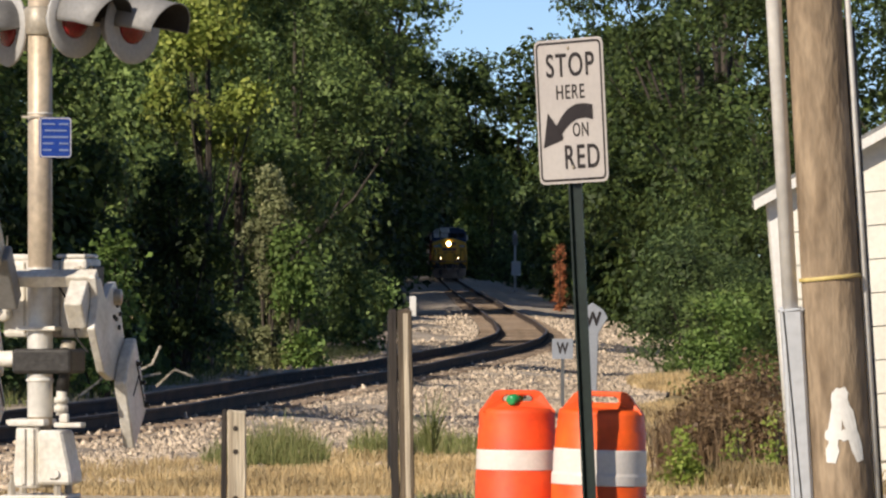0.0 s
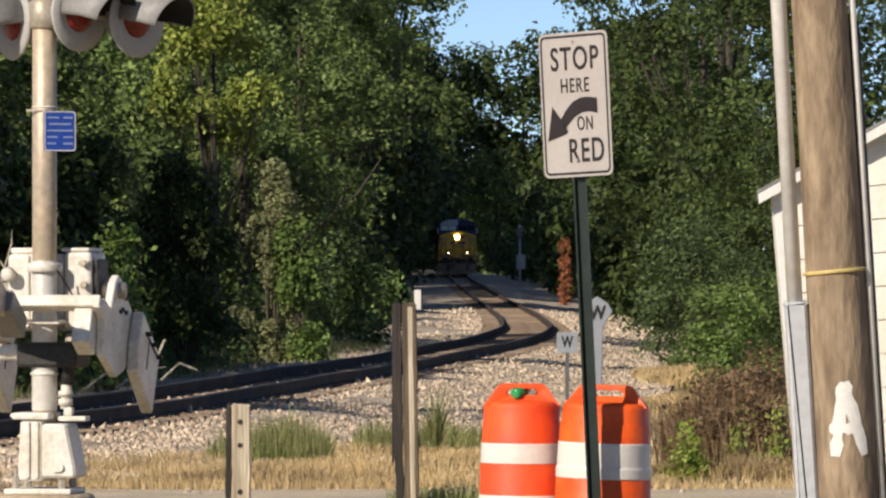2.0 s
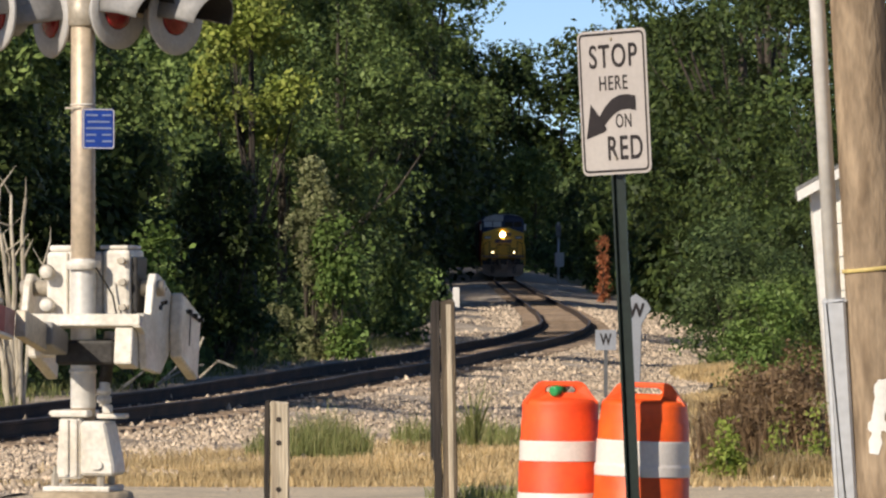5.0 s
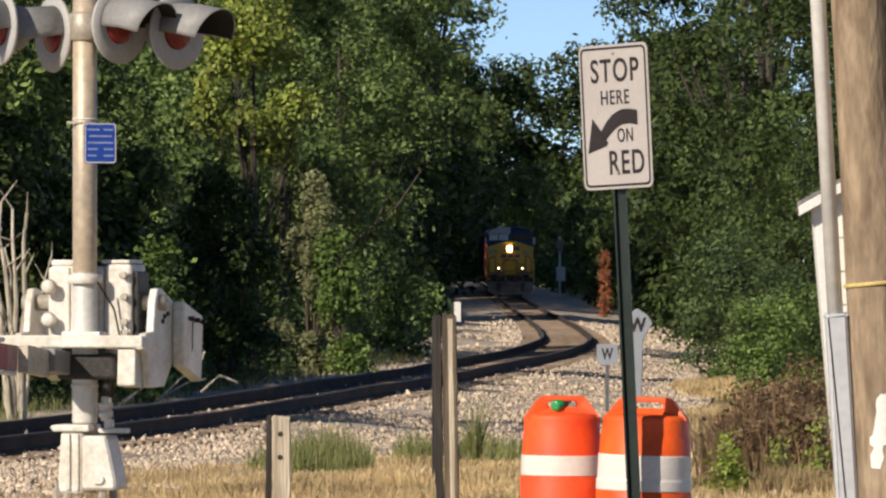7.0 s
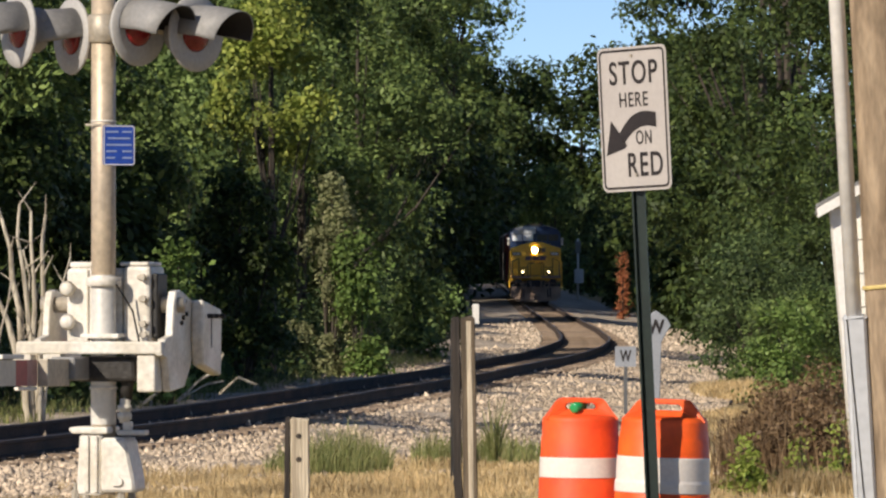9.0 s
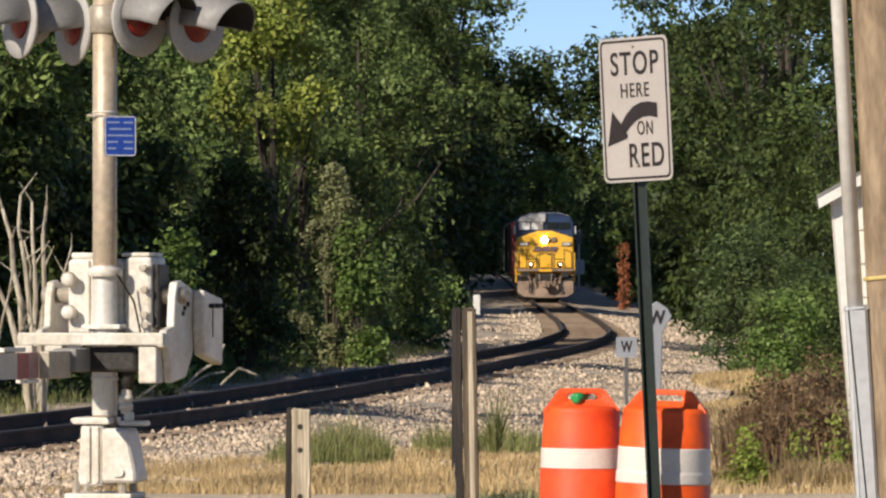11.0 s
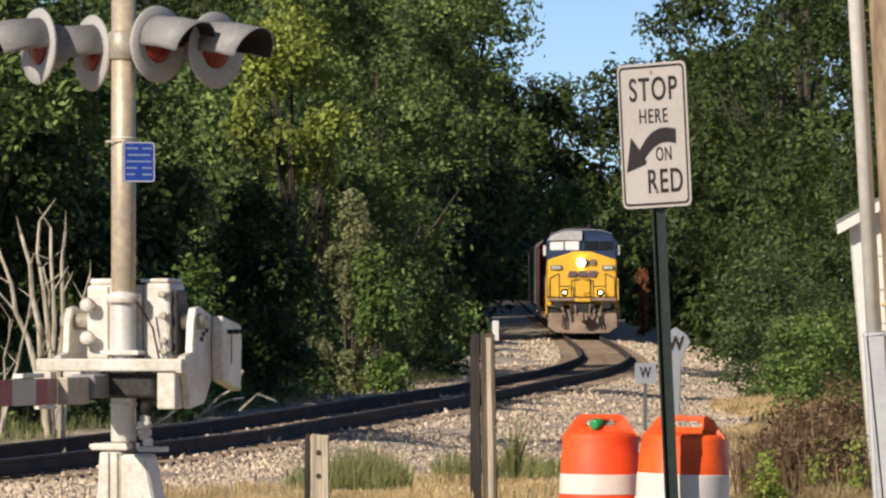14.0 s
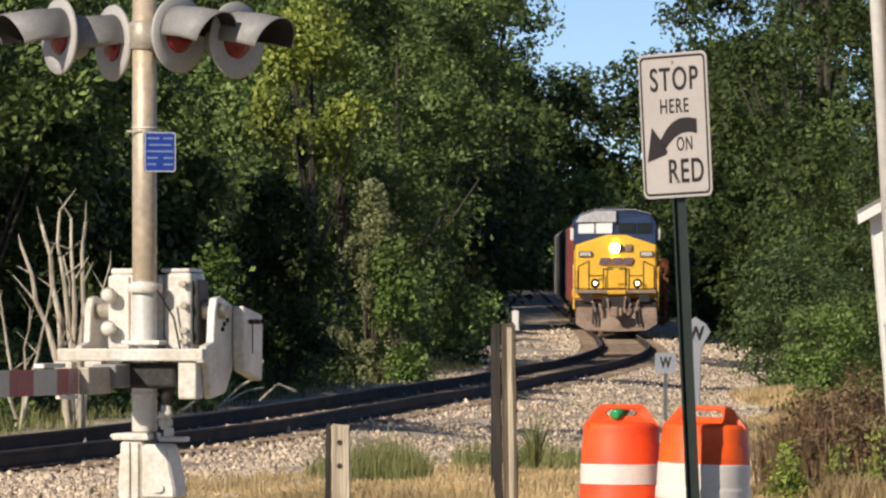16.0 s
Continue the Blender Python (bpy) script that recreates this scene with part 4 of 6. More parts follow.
for name, text, h, w, x, z in (("word_stop", "STOP", 0.150, 0.425, 0.012, 0.293), ("word_here", "HERE", 0.090, 0.25, 0.005, 0.122),
                               ("word_on", "ON", 0.088, 0.136, 0.080, -0.120), ("word_red", "RED", 0.150, 0.305, 0.085, -0.290)):
    lettering(name, text, h, w, "sign_black", plate, pose(x, -0.005, z), 0.012 if h > 0.1 else 0.006)
bm = bmesh.new()
arc = []
for i in range(17):
    f = i / 16
    x_o, x_i = 0.195 - 0.325 * f, 0.195 - 0.295 * f
    arc.append((x_o, float(np.interp(-x_o, [-0.195, -0.12, -0.05, 0.02, 0.08, 0.13], [0.032, 0.045, 0.042, 0.018, -0.028, -0.085])),
                x_i, float(np.interp(-x_i, [-0.195, -0.13, -0.06, 0.0, 0.05, 0.10], [-0.062, -0.048, -0.052, -0.075, -0.11, -0.155]))))
for a, b in zip(arc, arc[1:]):
    bm.faces.new([bm.verts.new((x, -0.0055, z)) for x, z in ((a[2], a[3]), (a[0], a[1]), (b[0], b[1]), (b[2], b[3]))])
bm.faces.new([bm.verts.new((x, -0.0055, z)) for x, z in ((-0.255, -0.225), (-0.205, -0.005), (-0.13, -0.088), (-0.072, -0.165), (-0.085, -0.182))])
bmesh.ops.recalc_face_normals(bm, faces=bm.faces)
part("arrow", bm, "sign_black", plate, "black curved arrow")
for z in (0.40, -0.355):
    bm = bmesh.new()
    rod(bm, (0, 0, z), (0, -0.012, z), 0.011, n=10)
    part("bolt", bm, "galv", plate)


# ---- traffic drums ----
def traffic_drum(x, y, lean, turn, mat, label, bands, wide, dented):
    d = thing("traffic_drum", pose(x, y, float(ground_z(x, y)), lean[0], lean[1], turn), label, "traffic drum", "orange traffic drums")
    bm = bmesh.new()
    turned(bm, [(0.36, 0.0), (0.36, 0.05), (0.33, 0.07), (0.285, 0.075)], 32)
    part("rubber_base", bm, "rubber", d, "black rubber ring base", True)
    prof = [(0.284, 0.07), (0.282, 0.23), (0.278, 0.235), (0.276, 0.44), (0.270, 0.446), (0.268, 0.60), (0.264, 0.606), (0.262, 0.715), (0.256, 0.722), (0.257, 0.815), (0.253, 0.835), (0.238, 0.852), (0.10, 0.862)]
    bm = bmesh.new()
    turned(bm, [(r * wide, z) for r, z in prof], 64)
    if dented:
        for v in bm.verts:
            a = math.atan2(v.co.x - 0.06, -v.co.y)
            k = math.exp(-((a - 0.15) / 0.28)**2) * math.exp(-((v.co.z - 0.78) / 0.13)**2)
            v.co.y += 0.03 * k
            v.co.x += 0.008 * math.sin(v.co.z * 46 + a * 3) * math.exp(-((v.co.z - 0.76) / 0.14)**2)
    body = part("body", bm, mat, d, "", True)
    for z0, z1 in bands:
        bm = bmesh.new()
        def rad(z):
            return np.interp(z, [q[1] for q in prof], [q[0] for q in prof]) * wide + 0.003
        turned(bm, [(rad(z0) - 0.004, z0)] + [(rad(z0 + (z1 - z0) * i / 24), z0 + (z1 - z0) * i / 24) for i in range(25)] + [(rad(z1) - 0.004, z1)], 64)
        if dented:
            for v in bm.verts:
                a = math.atan2(v.co.x - 0.06, -v.co.y)
                v.co.y += 0.03 * math.exp(-((a - 0.15) / 0.28)**2) * math.exp(-((v.co.z - 0.78) / 0.13)**2)
        part("reflective_band", bm, "band", body, "white reflective band", True)
    # handle: a tapered block with an opening through it
    w = wide
    bm = bmesh.new()
    out = [(-0.235 * w, 0.84), (-0.155 * w, 0.955), (-0.13 * w, 0.968), (0.13 * w, 0.968), (0.155 * w, 0.955), (0.235 * w, 0.84)]
    hole = [(-0.105 * w, 0.895), (-0.10 * w, 0.925), (-0.085 * w, 0.935), (0.085 * w, 0.935), (0.10 * w, 0.925), (0.105 * w, 0.895)]
    for yy in (-0.075, 0.075):
        a = [bm.verts.new((p[0], yy * (1.5 if p[1] < 0.9 else 0.8), p[1])) for p in out]
        b = [bm.verts.new((p[0], yy * 0.9, p[1])) for p in hole]
        for i in range(5):
            bm.faces.new((a[i], a[i + 1], b[i + 1], b[i]))
        bm.faces.new((a[0], b[0], b[5], a[5]))
    vs = list(bm.verts)
    fa, fb, ba, bb = vs[0:6], vs[6:12], vs[12:18], vs[18:24]
    for i in range(5):
        bm.faces.new((fa[i], fa[i + 1], ba[i + 1], ba[i]))
        bm.faces.new((fb[i], fb[i + 1], bb[i + 1], bb[i]))
    bm.faces.new((fb[0], fb[5], bb[5], bb[0]))
    bmesh.ops.recalc_face_normals(bm, faces=bm.faces)
    bmesh.ops.bevel(bm, geom=bm.edges[:], offset=0.008, segments=2, affect="EDGES")
    part("handle", bm, mat, body, "moulded carrying handle")
    return d


traffic_drum(1.145, 38.35, (0, 0.5), 4, "orange", "orange traffic drum with white bands and a green bottle on top", ((0.08, 0.25), (0.455, 0.585)), 0.965, False)
traffic_drum(1.65, 37.95, (0, 2.0), -6, "orange_b", "dented orange traffic drum with white bands, leaning slightly", ((0.08, 0.175), (0.37, 0.60)), 1.10, True)
bottle = thing("bottle", pose(1.15, 38.33, 0.868 - 0.012, 0, 84, 62), "crumpled green plastic bottle on a drum", "bottle")
bm = bmesh.new()
turned(bm, [(0.02, -0.09), (0.034, -0.085), (0.034, 0.03), (0.026, 0.06), (0.013, 0.08), (0.013, 0.095)], 20)
bmesh.ops.translate(bm, verts=bm.verts, vec=(-0.055, 0, 0))
part("bottle_body", bm, "bottle", bottle, "", True)
bm = bmesh.new()
rod(bm, (-0.055, 0, 0.096), (-0.055, 0, 0.115), 0.016, n=14)
part("cap", bm, "white_paint", bottle)


# ---- wooden posts ----
def worn_post(name, w, d, z1, seed, mat):
    """a sawn post with weather-worn top and edges"""
    g = random.Random(seed)
    bm = bmesh.new()
    n = 14
    rings = []
    for i in range(n + 1):
        z = -0.3 + (z1 + 0.3) * i / n
        o = g.uniform(-0.003, 0.003)
        rings.append([bm.verts.new((x * w / 2 + o + g.uniform(-0.002, 0.002), y * d / 2, z + (g.uniform(-0.012, 0.012) if i == n else 0)))
                      for x, y in ((-0.85, -1), (0.85, -1), (1, -0.85), (1, 0.85), (0.85, 1), (-0.85, 1), (-1, 0.85), (-1, -0.85))])
    for a, b in zip(rings, rings[1:]):
        for i in range(8):
            bm.faces.new((a[i], a[(i + 1) % 8], b[(i + 1) % 8], b[i]))
    top = [bm.verts.new(v.co * 1.0) for v in rings[-1]]
    for v in top:
        v.co.x *= 0.8
        v.co.y *= 0.8
        v.co.z += 0.012
    for i in range(8):
        bm.faces.new((rings[-1][i], rings[-1][(i + 1) % 8], top[(i + 1) % 8], top[i]))
    bm.faces.new(top)
    return bm


p1 = thing("wooden_post", pose(0.462, 43.0, gz(0.46, 43), 0, -0.9, 0), "tall weathered dark wooden post standing in dry grass", "post", "wooden posts")
bm = worn_post("core", 0.105, 0.15, 1.46, 1, "old_post")
bmesh.ops.translate(bm, verts=bm.verts, vec=(0.032, 0, 0))
part("core", bm, "old_post", p1)
# added pale strip stands in for sunlight on the post's face
part("lit_strip", box(bmesh.new(), 0.022, 0.058, -0.080, -0.073, -0.2, 1.44, 0.003), "pale_post", p1, "pale strip painted as the sunlit face of the post")
M["dark_post"] = wood_material("dark_post_wood", (0.045, 0.035, 0.028), (0.02, 0.016, 0.014))
bm = worn_post("side_board", 0.06, 0.14, 1.45, 2, "dark_post")
bmesh.ops.translate(bm, verts=bm.verts, vec=(-0.055, 0.0, 0))
part("side_board", bm, "dark_post", p1, "dark left side of the post")
p2 = thing("wooden_post", pose(-0.655, 37.0, 0, 0, 0.1, 0), "short bleached wooden post with dark side and bolt holes", "post", "wooden posts")
bm = worn_post("core", 0.115, 0.13, 0.855, 3, "pale_post")
bmesh.ops.translate(bm, verts=bm.verts, vec=(0.018, 0, 0))
part("core", bm, "pale_post", p2)
bm = worn_post("side_board", 0.035, 0.12, 0.85, 4, "dark_post")
bmesh.ops.translate(bm, verts=bm.verts, vec=(-0.062, 0, 0))
part("side_board", bm, "dark_post", p2, "dark edge of the post")
for z in (0.755, 0.61, 0.32):
    bm = bmesh.new()
    rod(bm, (0.01, -0.06, z), (0.01, -0.069, z), 0.017, n=12)
    part("bolt_hole", bm, "dark_post", p2)
p3 = thing("steel_post", pose(0.42, 49.0, gz(0.42, 49.0)), "thin dark steel post in the grass", "post")
bm = bmesh.new()
box(bm, -0.025, 0.025, -0.005, 0.005, -0.3, 1.42)
box(bm, -0.005, 0.005, -0.03, 0.0, -0.3, 1.42)
part("channel", bm, "dark_metal", p3)


# ---- utility pole ----
pole = thing("utility_pole", pose(2.472, 28.6, 0, 0, -3.35, 0), "weathered brown wooden utility pole with grey conduit and painted letter", "utility pole")
bm = bmesh.new()
prof = [(0.158 - 0.0035 * i, -0.5 + 0.5 * i) for i in range(18)]
turned(bm, prof, 40)
for v in bm.verts:
    v.co.x *= 1 + 0.012 * math.sin(3 * math.atan2(v.co.y, v.co.x) + v.co.z)
part("pole_shaft", bm, "pole", pole, "", True)
bm = bmesh.new()
rod(bm, (-0.200, 0.0, 1.55), (-0.180, 0.0, 7.5), 0.038, 0.038, 20)
part("conduit", bm, "conduit", pole, "light grey plastic conduit", True)
bm = bmesh.new()
slab(bm, rounded(0.105, 2.2, 0.004, 2), -0.06, 0.05, 0.015)
bmesh.ops.translate(bm, verts=bm.verts, vec=(-0.198, 0, 0.46))
part("conduit_guard", bm, "conduit_dark", pole, "darker grey conduit guard")
bm = bmesh.new()
rod(bm, (0.165, -0.02, -0.2), (0.150, -0.02, 7.5), 0.016, n=12)
part("ground_wire_guard", bm, "conduit", pole, "thin pale wire guard", True)
bm = bmesh.new()
rod(bm, (0.172, 0.02, -0.2), (0.165, 0.02, 2.9), 0.026, n=12)
part("cable_guard", bm, "dark_metal", pole, "", True)
bm = bmesh.new()
turned(bm, [(0.150, 1.688), (0.1535, 1.69), (0.1535, 1.705), (0.150, 1.707)], 40)
bmesh.ops.transform(bm, matrix=pose(0, 0, 1.697, 0, -2.2, 0) @ Matrix.Translation((0, 0, -1.697)), verts=bm.verts)
part("tape", bm, "yellow_tape", pole, "faded yellow tape round the pole", True)


def on_pole(x, z):
    r = 0.158 - 0.0035 * (z + 0.5) / 0.5 + 0.004
    a = x / r
    return (r * math.sin(a), -r * math.cos(a), z)


def stroke(bm, pts, w, seed):
    """a sprayed line on the face of the pole"""
    g = random.Random(seed)
    prev = None
    for (x0, z0), (x1, z1) in zip(pts, pts[1:]):
        n = 12
        for i in range(n + 1):
            f = i / n
            x, z = x0 + (x1 - x0) * f, z0 + (z1 - z0) * f
            l = math.hypot(x1 - x0, z1 - z0)
            nx, nz = -(z1 - z0) / l, (x1 - x0) / l
            ww = w * g.uniform(0.36, 0.6) * (0.7 if i in (0, n) else 1)
            row = [bm.verts.new(on_pole(x + nx * k, z + nz * k)) for k in (-ww, -ww / 3, ww / 3, ww)]
            if prev:
                for p, q, r, s in zip(prev, prev[1:], row[1:], row):
                    bm.faces.new((p, q, r, s))
            prev = row
        prev = None


bm = bmesh.new()
stroke(bm, [(0.0, 1.165), (-0.062, 0.81)], 0.062, 1)
stroke(bm, [(0.0, 1.165), (0.088, 0.81)], 0.062, 2)
stroke(bm, [(-0.085, 0.945), (0.075, 0.935)], 0.055, 3)
stroke(bm, [(0.0, 1.13), (0.012, 1.03)], 0.05, 4)
bmesh.ops.recalc_face_normals(bm, faces=bm.faces)
part("painted_letter", bm, "white_paint", pole, "sprayed white letter A")


# ---- white shed ----
shed = thing("shed", pose(3.97, 52.0, 0.0, 0, -4.9, -3.9), "white painted wooden shed with a low grey gable roof", "shed")
W, EAVE, RISE, DEEP = 5.2, 2.45, 1.18, 6.0
bm = bmesh.new()
slab(bm, [(0, -0.6), (W, -0.6), (W, EAVE), (W / 2, EAVE + RISE), (0, EAVE)], 0.03, 0.15)
part("gable_wall", bm, "siding", shed)
part("side_wall", box(bmesh.new(), -0.004, 0.12, 0.152, DEEP, -0.6, EAVE), "siding", shed)
part("side_wall", box(bmesh.new(), W - 0.12, W, 0.152, DEEP, -0.6, EAVE), "siding", shed)
bm = bmesh.new()
slab(bm, [(0, -0.6), (W, -0.6), (W, EAVE), (W / 2, EAVE + RISE), (0, EAVE)], DEEP + 0.002, DEEP + 0.12)
part("gable_wall", bm, "siding", shed)
z = 0.02
while z < EAVE + RISE - 0.2:
    h = 0.285
    half = W / 2 if z + h < EAVE else (EAVE + RISE - z - h) / RISE * W / 2
    if half > 0.1:
        bm = bmesh.new()
        slab(bm, [(W / 2 - half + 0.09, z), (W / 2 + half - 0.09, z), (W / 2 + half - 0.09, z + h), (W / 2 - half + 0.09, z + h)], 0.0, 0.027)
        for v in bm.verts:
            if v.co.y < 0.01 and v.co.z > z + 0.1:
                v.co.y += 0.014
        part("board", bm, "siding", shed)
    z += 0.295
part("corner_trim", box(bmesh.new(), -0.012, 0.075, -0.012, 0.026, -0.5, EAVE - 0.02, 0.003), "white_paint", shed)
for s in (-1, 1):
    bm = bmesh.new()
    x_e, z_e = (-0.14, EAVE - 0.06) if s < 0 else (W + 0.14, EAVE - 0.06)
    slab(bm, [(x_e, z_e), (W / 2, EAVE + RISE), (W / 2, EAVE + RISE + 0.03), (x_e, z_e + 0.03)], -0.16, DEEP + 0.2)
    roof = part("roof_slope", bm, "shingle", shed, "grey roofing")
    bm = bmesh.new()
    slab(bm, [(x_e - 0.005 * s, z_e - 0.09), (W / 2, EAVE + RISE - 0.09), (W / 2, EAVE + RISE - 0.004), (x_e - 0.005 * s, z_e - 0.004)], -0.165, -0.135)
    part("rake_board", bm, "white_paint", roof)


# ---- whistle posts and markers ----
M["dull_steel"] = material("dull_grey_steel", (0.12, 0.125, 0.13), 0.6, var=0.2)
ws = thing("whistle_post", pose(3.60, 96.0, gz(3.6, 96)), "small square white whistle sign on a grey steel post", "railway sign", "whistle signs")
z_w = 0.53 - gz(3.6, 96)
part("post", box(bmesh.new(), -0.03, 0.03, -0.02, 0.02, -0.3, z_w), "dull_steel", ws)
sq = part("plate", slab(bmesh.new(), rounded(0.34, 0.33, 0.015), -0.026, -0.021), "ring", ws, "grey-white square plate")
sq.matrix_basis = pose(0, 0, z_w)
M["ring_pale"] = material("dull_white_plate", (0.30, 0.32, 0.355), 0.5, var=0.1)
sq.data.materials[0] = M["ring_pale"]
lettering("letter_w", "W", 0.19, 0.19, "sign_black", sq, pose(0, -0.029, 0.01), 0.03)
wb = thing("whistle_post", pose(4.47, 105.0, gz(4.47, 105)), "tall pointed white whistle post with black letter", "railway sign", "whistle signs")
zb = 0.95 - gz(4.47, 105)
bm = bmesh.new()
slab(bm, [(-0.10, -0.3), (0.06, -0.3), (0.10, zb - 0.38), (0.10, zb - 0.27), (0.27, zb + 0.02), (0.20, zb + 0.15), (0.0, zb + 0.29), (-0.20, zb + 0.15), (-0.25, zb + 0.0), (-0.10, zb - 0.27)], -0.05, 0.05, 0.012)
body = part("slab", bm, "ring_pale", wb)
lettering("letter_w", "W", 0.25, 0.31, "sign_black", wb, pose(0.0, -0.058, zb + 0.0), 0.035)
mk = thing("marker_post", pose(3.05, 250, float(bed_z(3.05 - track_x(250), 250))), "short white marker post beside the track", "marker")
bm = bmesh.new()
slab(bm, rounded(0.28, 1.15, 0.05), -0.05, 0.05, 0.01)
bmesh.ops.translate(bm, verts=bm.verts, vec=(0, 0, 0.45))
part("slab", bm, "white_paint", mk)
far_sig = thing("block_signal", pose(near(4.3, 450), 450, gz(near(4.3, 450), 450)), "slender grey block signal with a white case", "railway signal")
bm = bmesh.new()
rod(bm, (0, 0, -0.3), (0, 0, 4.7), 0.09, 0.08, 12)
part("mast", bm, "conduit", far_sig, "", True)
part("case", box(bmesh.new(), -0.28, 0.42, -0.3, 0.3, 1.3, 2.4, 0.08), "white_paint", far_sig, "white signal case")
part("head", box(bmesh.new(), -0.2, 0.2, -0.2, 0.1, 3.6, 4.5, 0.05), "hood", far_sig)


# ---- train ----
M["faded_mark"] = material("dull_blue_mark", (0.17, 0.11, 0.13), 0.5, var=0.2, scale=6)
def mirror_box(bm, x0, x1, y0, y1, z0, z1, bevel=0.0):
    box(bm, x0, x1, y0, y1, z0, z1, bevel)
    box(bm, -x1, -x0, y0, y1, z0, z1, bevel)
    return bm


def truck(parent, y, wheels, base):
    """a truck with its wheel sets; parts under the vehicle"""
    bm = bmesh.new()
    mirror_box(bm, 0.98, 1.12, y - base / 2 - 0.5, y + base / 2 + 0.5, 0.45, 0.85, 0.04)
    box(bm, -0.98, 0.98, y - 0.3, y + 0.3, 0.5, 0.8)
    part("truck_frame", bm, "grime", parent, "dusty truck frame")
    for k in range(wheels):
        yy = y - base / 2 + base * k / (wheels - 1)
        bm = bmesh.new()
        for s in (-1, 1):
            rod(bm, (s * 0.69, yy, 0.50), (s * 0.82, yy, 0.50), 0.50, n=24)
            rod(bm, (s * 0.66, yy, 0.49), (s * 0.69, yy, 0.49), 0.52, n=24)
        rod(bm, (-1.0, yy, 0.5), (1.0, yy, 0.5), 0.08, n=10)
        part("wheel_set", bm, "rail_side", parent, "", True)


loco = thing("locomotive", pose(0, 0, 0), "yellow and dark blue diesel locomotive with burning headlights on the track", "locomotive")
bm = bmesh.new()
slab(bm, [(-1.50, 1.02), (1.50, 1.02), (1.52, 0.40), (1.15, 0.16), (0.35, 0.12), (-0.35, 0.12), (-1.15, 0.16), (-1.52, 0.40)], 0.42, 0.52, 0.015)
for v in bm.verts:
    v.co.y -= 0.28 * max(0, 1.0 - v.co.z) * (1 - abs(v.co.x) / 2.2)
part("pilot", bm, "grime", loco, "dusty brown snow plough pilot")
for s in (-1, 1):
    for x in (0.72, 0.86):
        bm = bmesh.new()
        rod(bm, (s * x, 0.34, 0.95), (s * (x + 0.02), 0.16, 0.38), 0.035, n=8)
        part("brake_hose", bm, "rubber", loco)
    bm = bmesh.new()
    box(bm, s * 1.05 - 0.2, s * 1.05 + 0.2, 0.30, 0.6, 1.22, 1.50, 0.03)
    part("step_box", bm, "dark_metal", loco)
bm = bmesh.new()
box(bm, -1.52, 1.52, 0.45, 0.75, 1.04, 1.20, 0.02)
part("buffer_beam", bm, "dark_metal", loco, "dark grimy buffer beam")
bm = bmesh.new()
box(bm, -0.16, 0.16, -0.15, 0.5, 0.72, 1.0, 0.04)
box(bm, -0.22, 0.05, -0.35, -0.1, 0.66, 1.05, 0.06)
box(bm, 0.08, 0.22, -0.32, -0.1, 0.70, 1.02, 0.05)
part("coupler", bm, "grime", loco, "rusty coupler")
bm = bmesh.new()
box(bm, -0.55, 0.55, 0.35, 0.6, 1.0, 1.42, 0.05)
part("draft_housing", bm, "dark_metal", loco)
for k, (x, z) in enumerate(((-0.95, 1.30), (-0.62, 1.12), (0.55, 1.15), (0.88, 1.32), (-0.35, 1.36), (0.36, 1.40))):
    bm = bmesh.new()
    rod(bm, (x, 0.42, z), (x * 0.9, 0.25, z - 0.12), 0.05, n=8)
    rod(bm, (x * 0.9, 0.25, z - 0.12), (x * 0.82, 0.28, z - 0.45), 0.04, n=8)
    part("air_hose", bm, "grime", loco)
bm = bmesh.new()
box(bm, -1.50, 1.50, 0.42, 1.45, 1.55, 1.68, 0.02)
part("front_platform", bm, "grime", loco)
bm = bmesh.new()
box(bm, -0.34, 0.34, 0.36, 0.46, 1.52, 1.66, 0.01)
part("drop_step", bm, "yellow", loco, "bright yellow drop step")
for s in (-1, 1):
    bm = bmesh.new()
    for z in (0.45, 0.75, 1.05, 1.32):
        box(bm, s * 1.38 - 0.15, s * 1.38 + 0.15, 0.62, 0.95, z - 0.02, z + 0.02)
    part("steps", bm, "grime", loco)
# nose
bm = bmesh.new()
slab(bm, [(-1.50, 1.70), (1.50, 1.70), (1.52, 3.36), (0.35, 3.74), (-0.35, 3.74), (-1.52, 3.36)], 1.30, 2.85, 0.05)
for v in bm.verts:
    if v.co.y < 2 and v.co.z > 2.6:
        v.co.y += 0.12 * (v.co.z - 2.6)
nose = part("nose", bm, "yellow", loco, "bright yellow nose")
part("nose_door", box(bmesh.new(), -0.30, 0.34, 1.275, 1.30, 1.75, 2.48, 0.008), "yellow", nose)
bm = bmesh.new()
for x0, x1, z0, z1 in ((-0.33, -0.30, 1.72, 2.52), (0.34, 0.37, 1.72, 2.52), (-0.33, 0.37, 2.50, 2.53)):
    box(bm, x0, x1, 1.268, 1.29, z0, z1)
part("door_frame", bm, "dark_metal", nose)
for s in (-1, 1):
    bm = bmesh.new()
    rod(bm, (s * 0.16 - 0.02, 1.36, 3.24), (s * 0.16 - 0.02, 1.30, 3.24), 0.15, n=24)
    part("lamp_rim", bm, "dark_metal" if s > 0 else "yellow", nose)
bm = bmesh.new()
rod(bm, (-0.05, 1.35, 3.24), (-0.05, 1.285, 3.24), 0.18, n=28)
part("headlight", bm, "lamp", nose, "burning white headlight")
part("lamp_case", box(bmesh.new(), 0.34, 0.60, 1.29, 1.36, 3.13, 3.38, 0.02), "grime", nose, "brown lamp case")
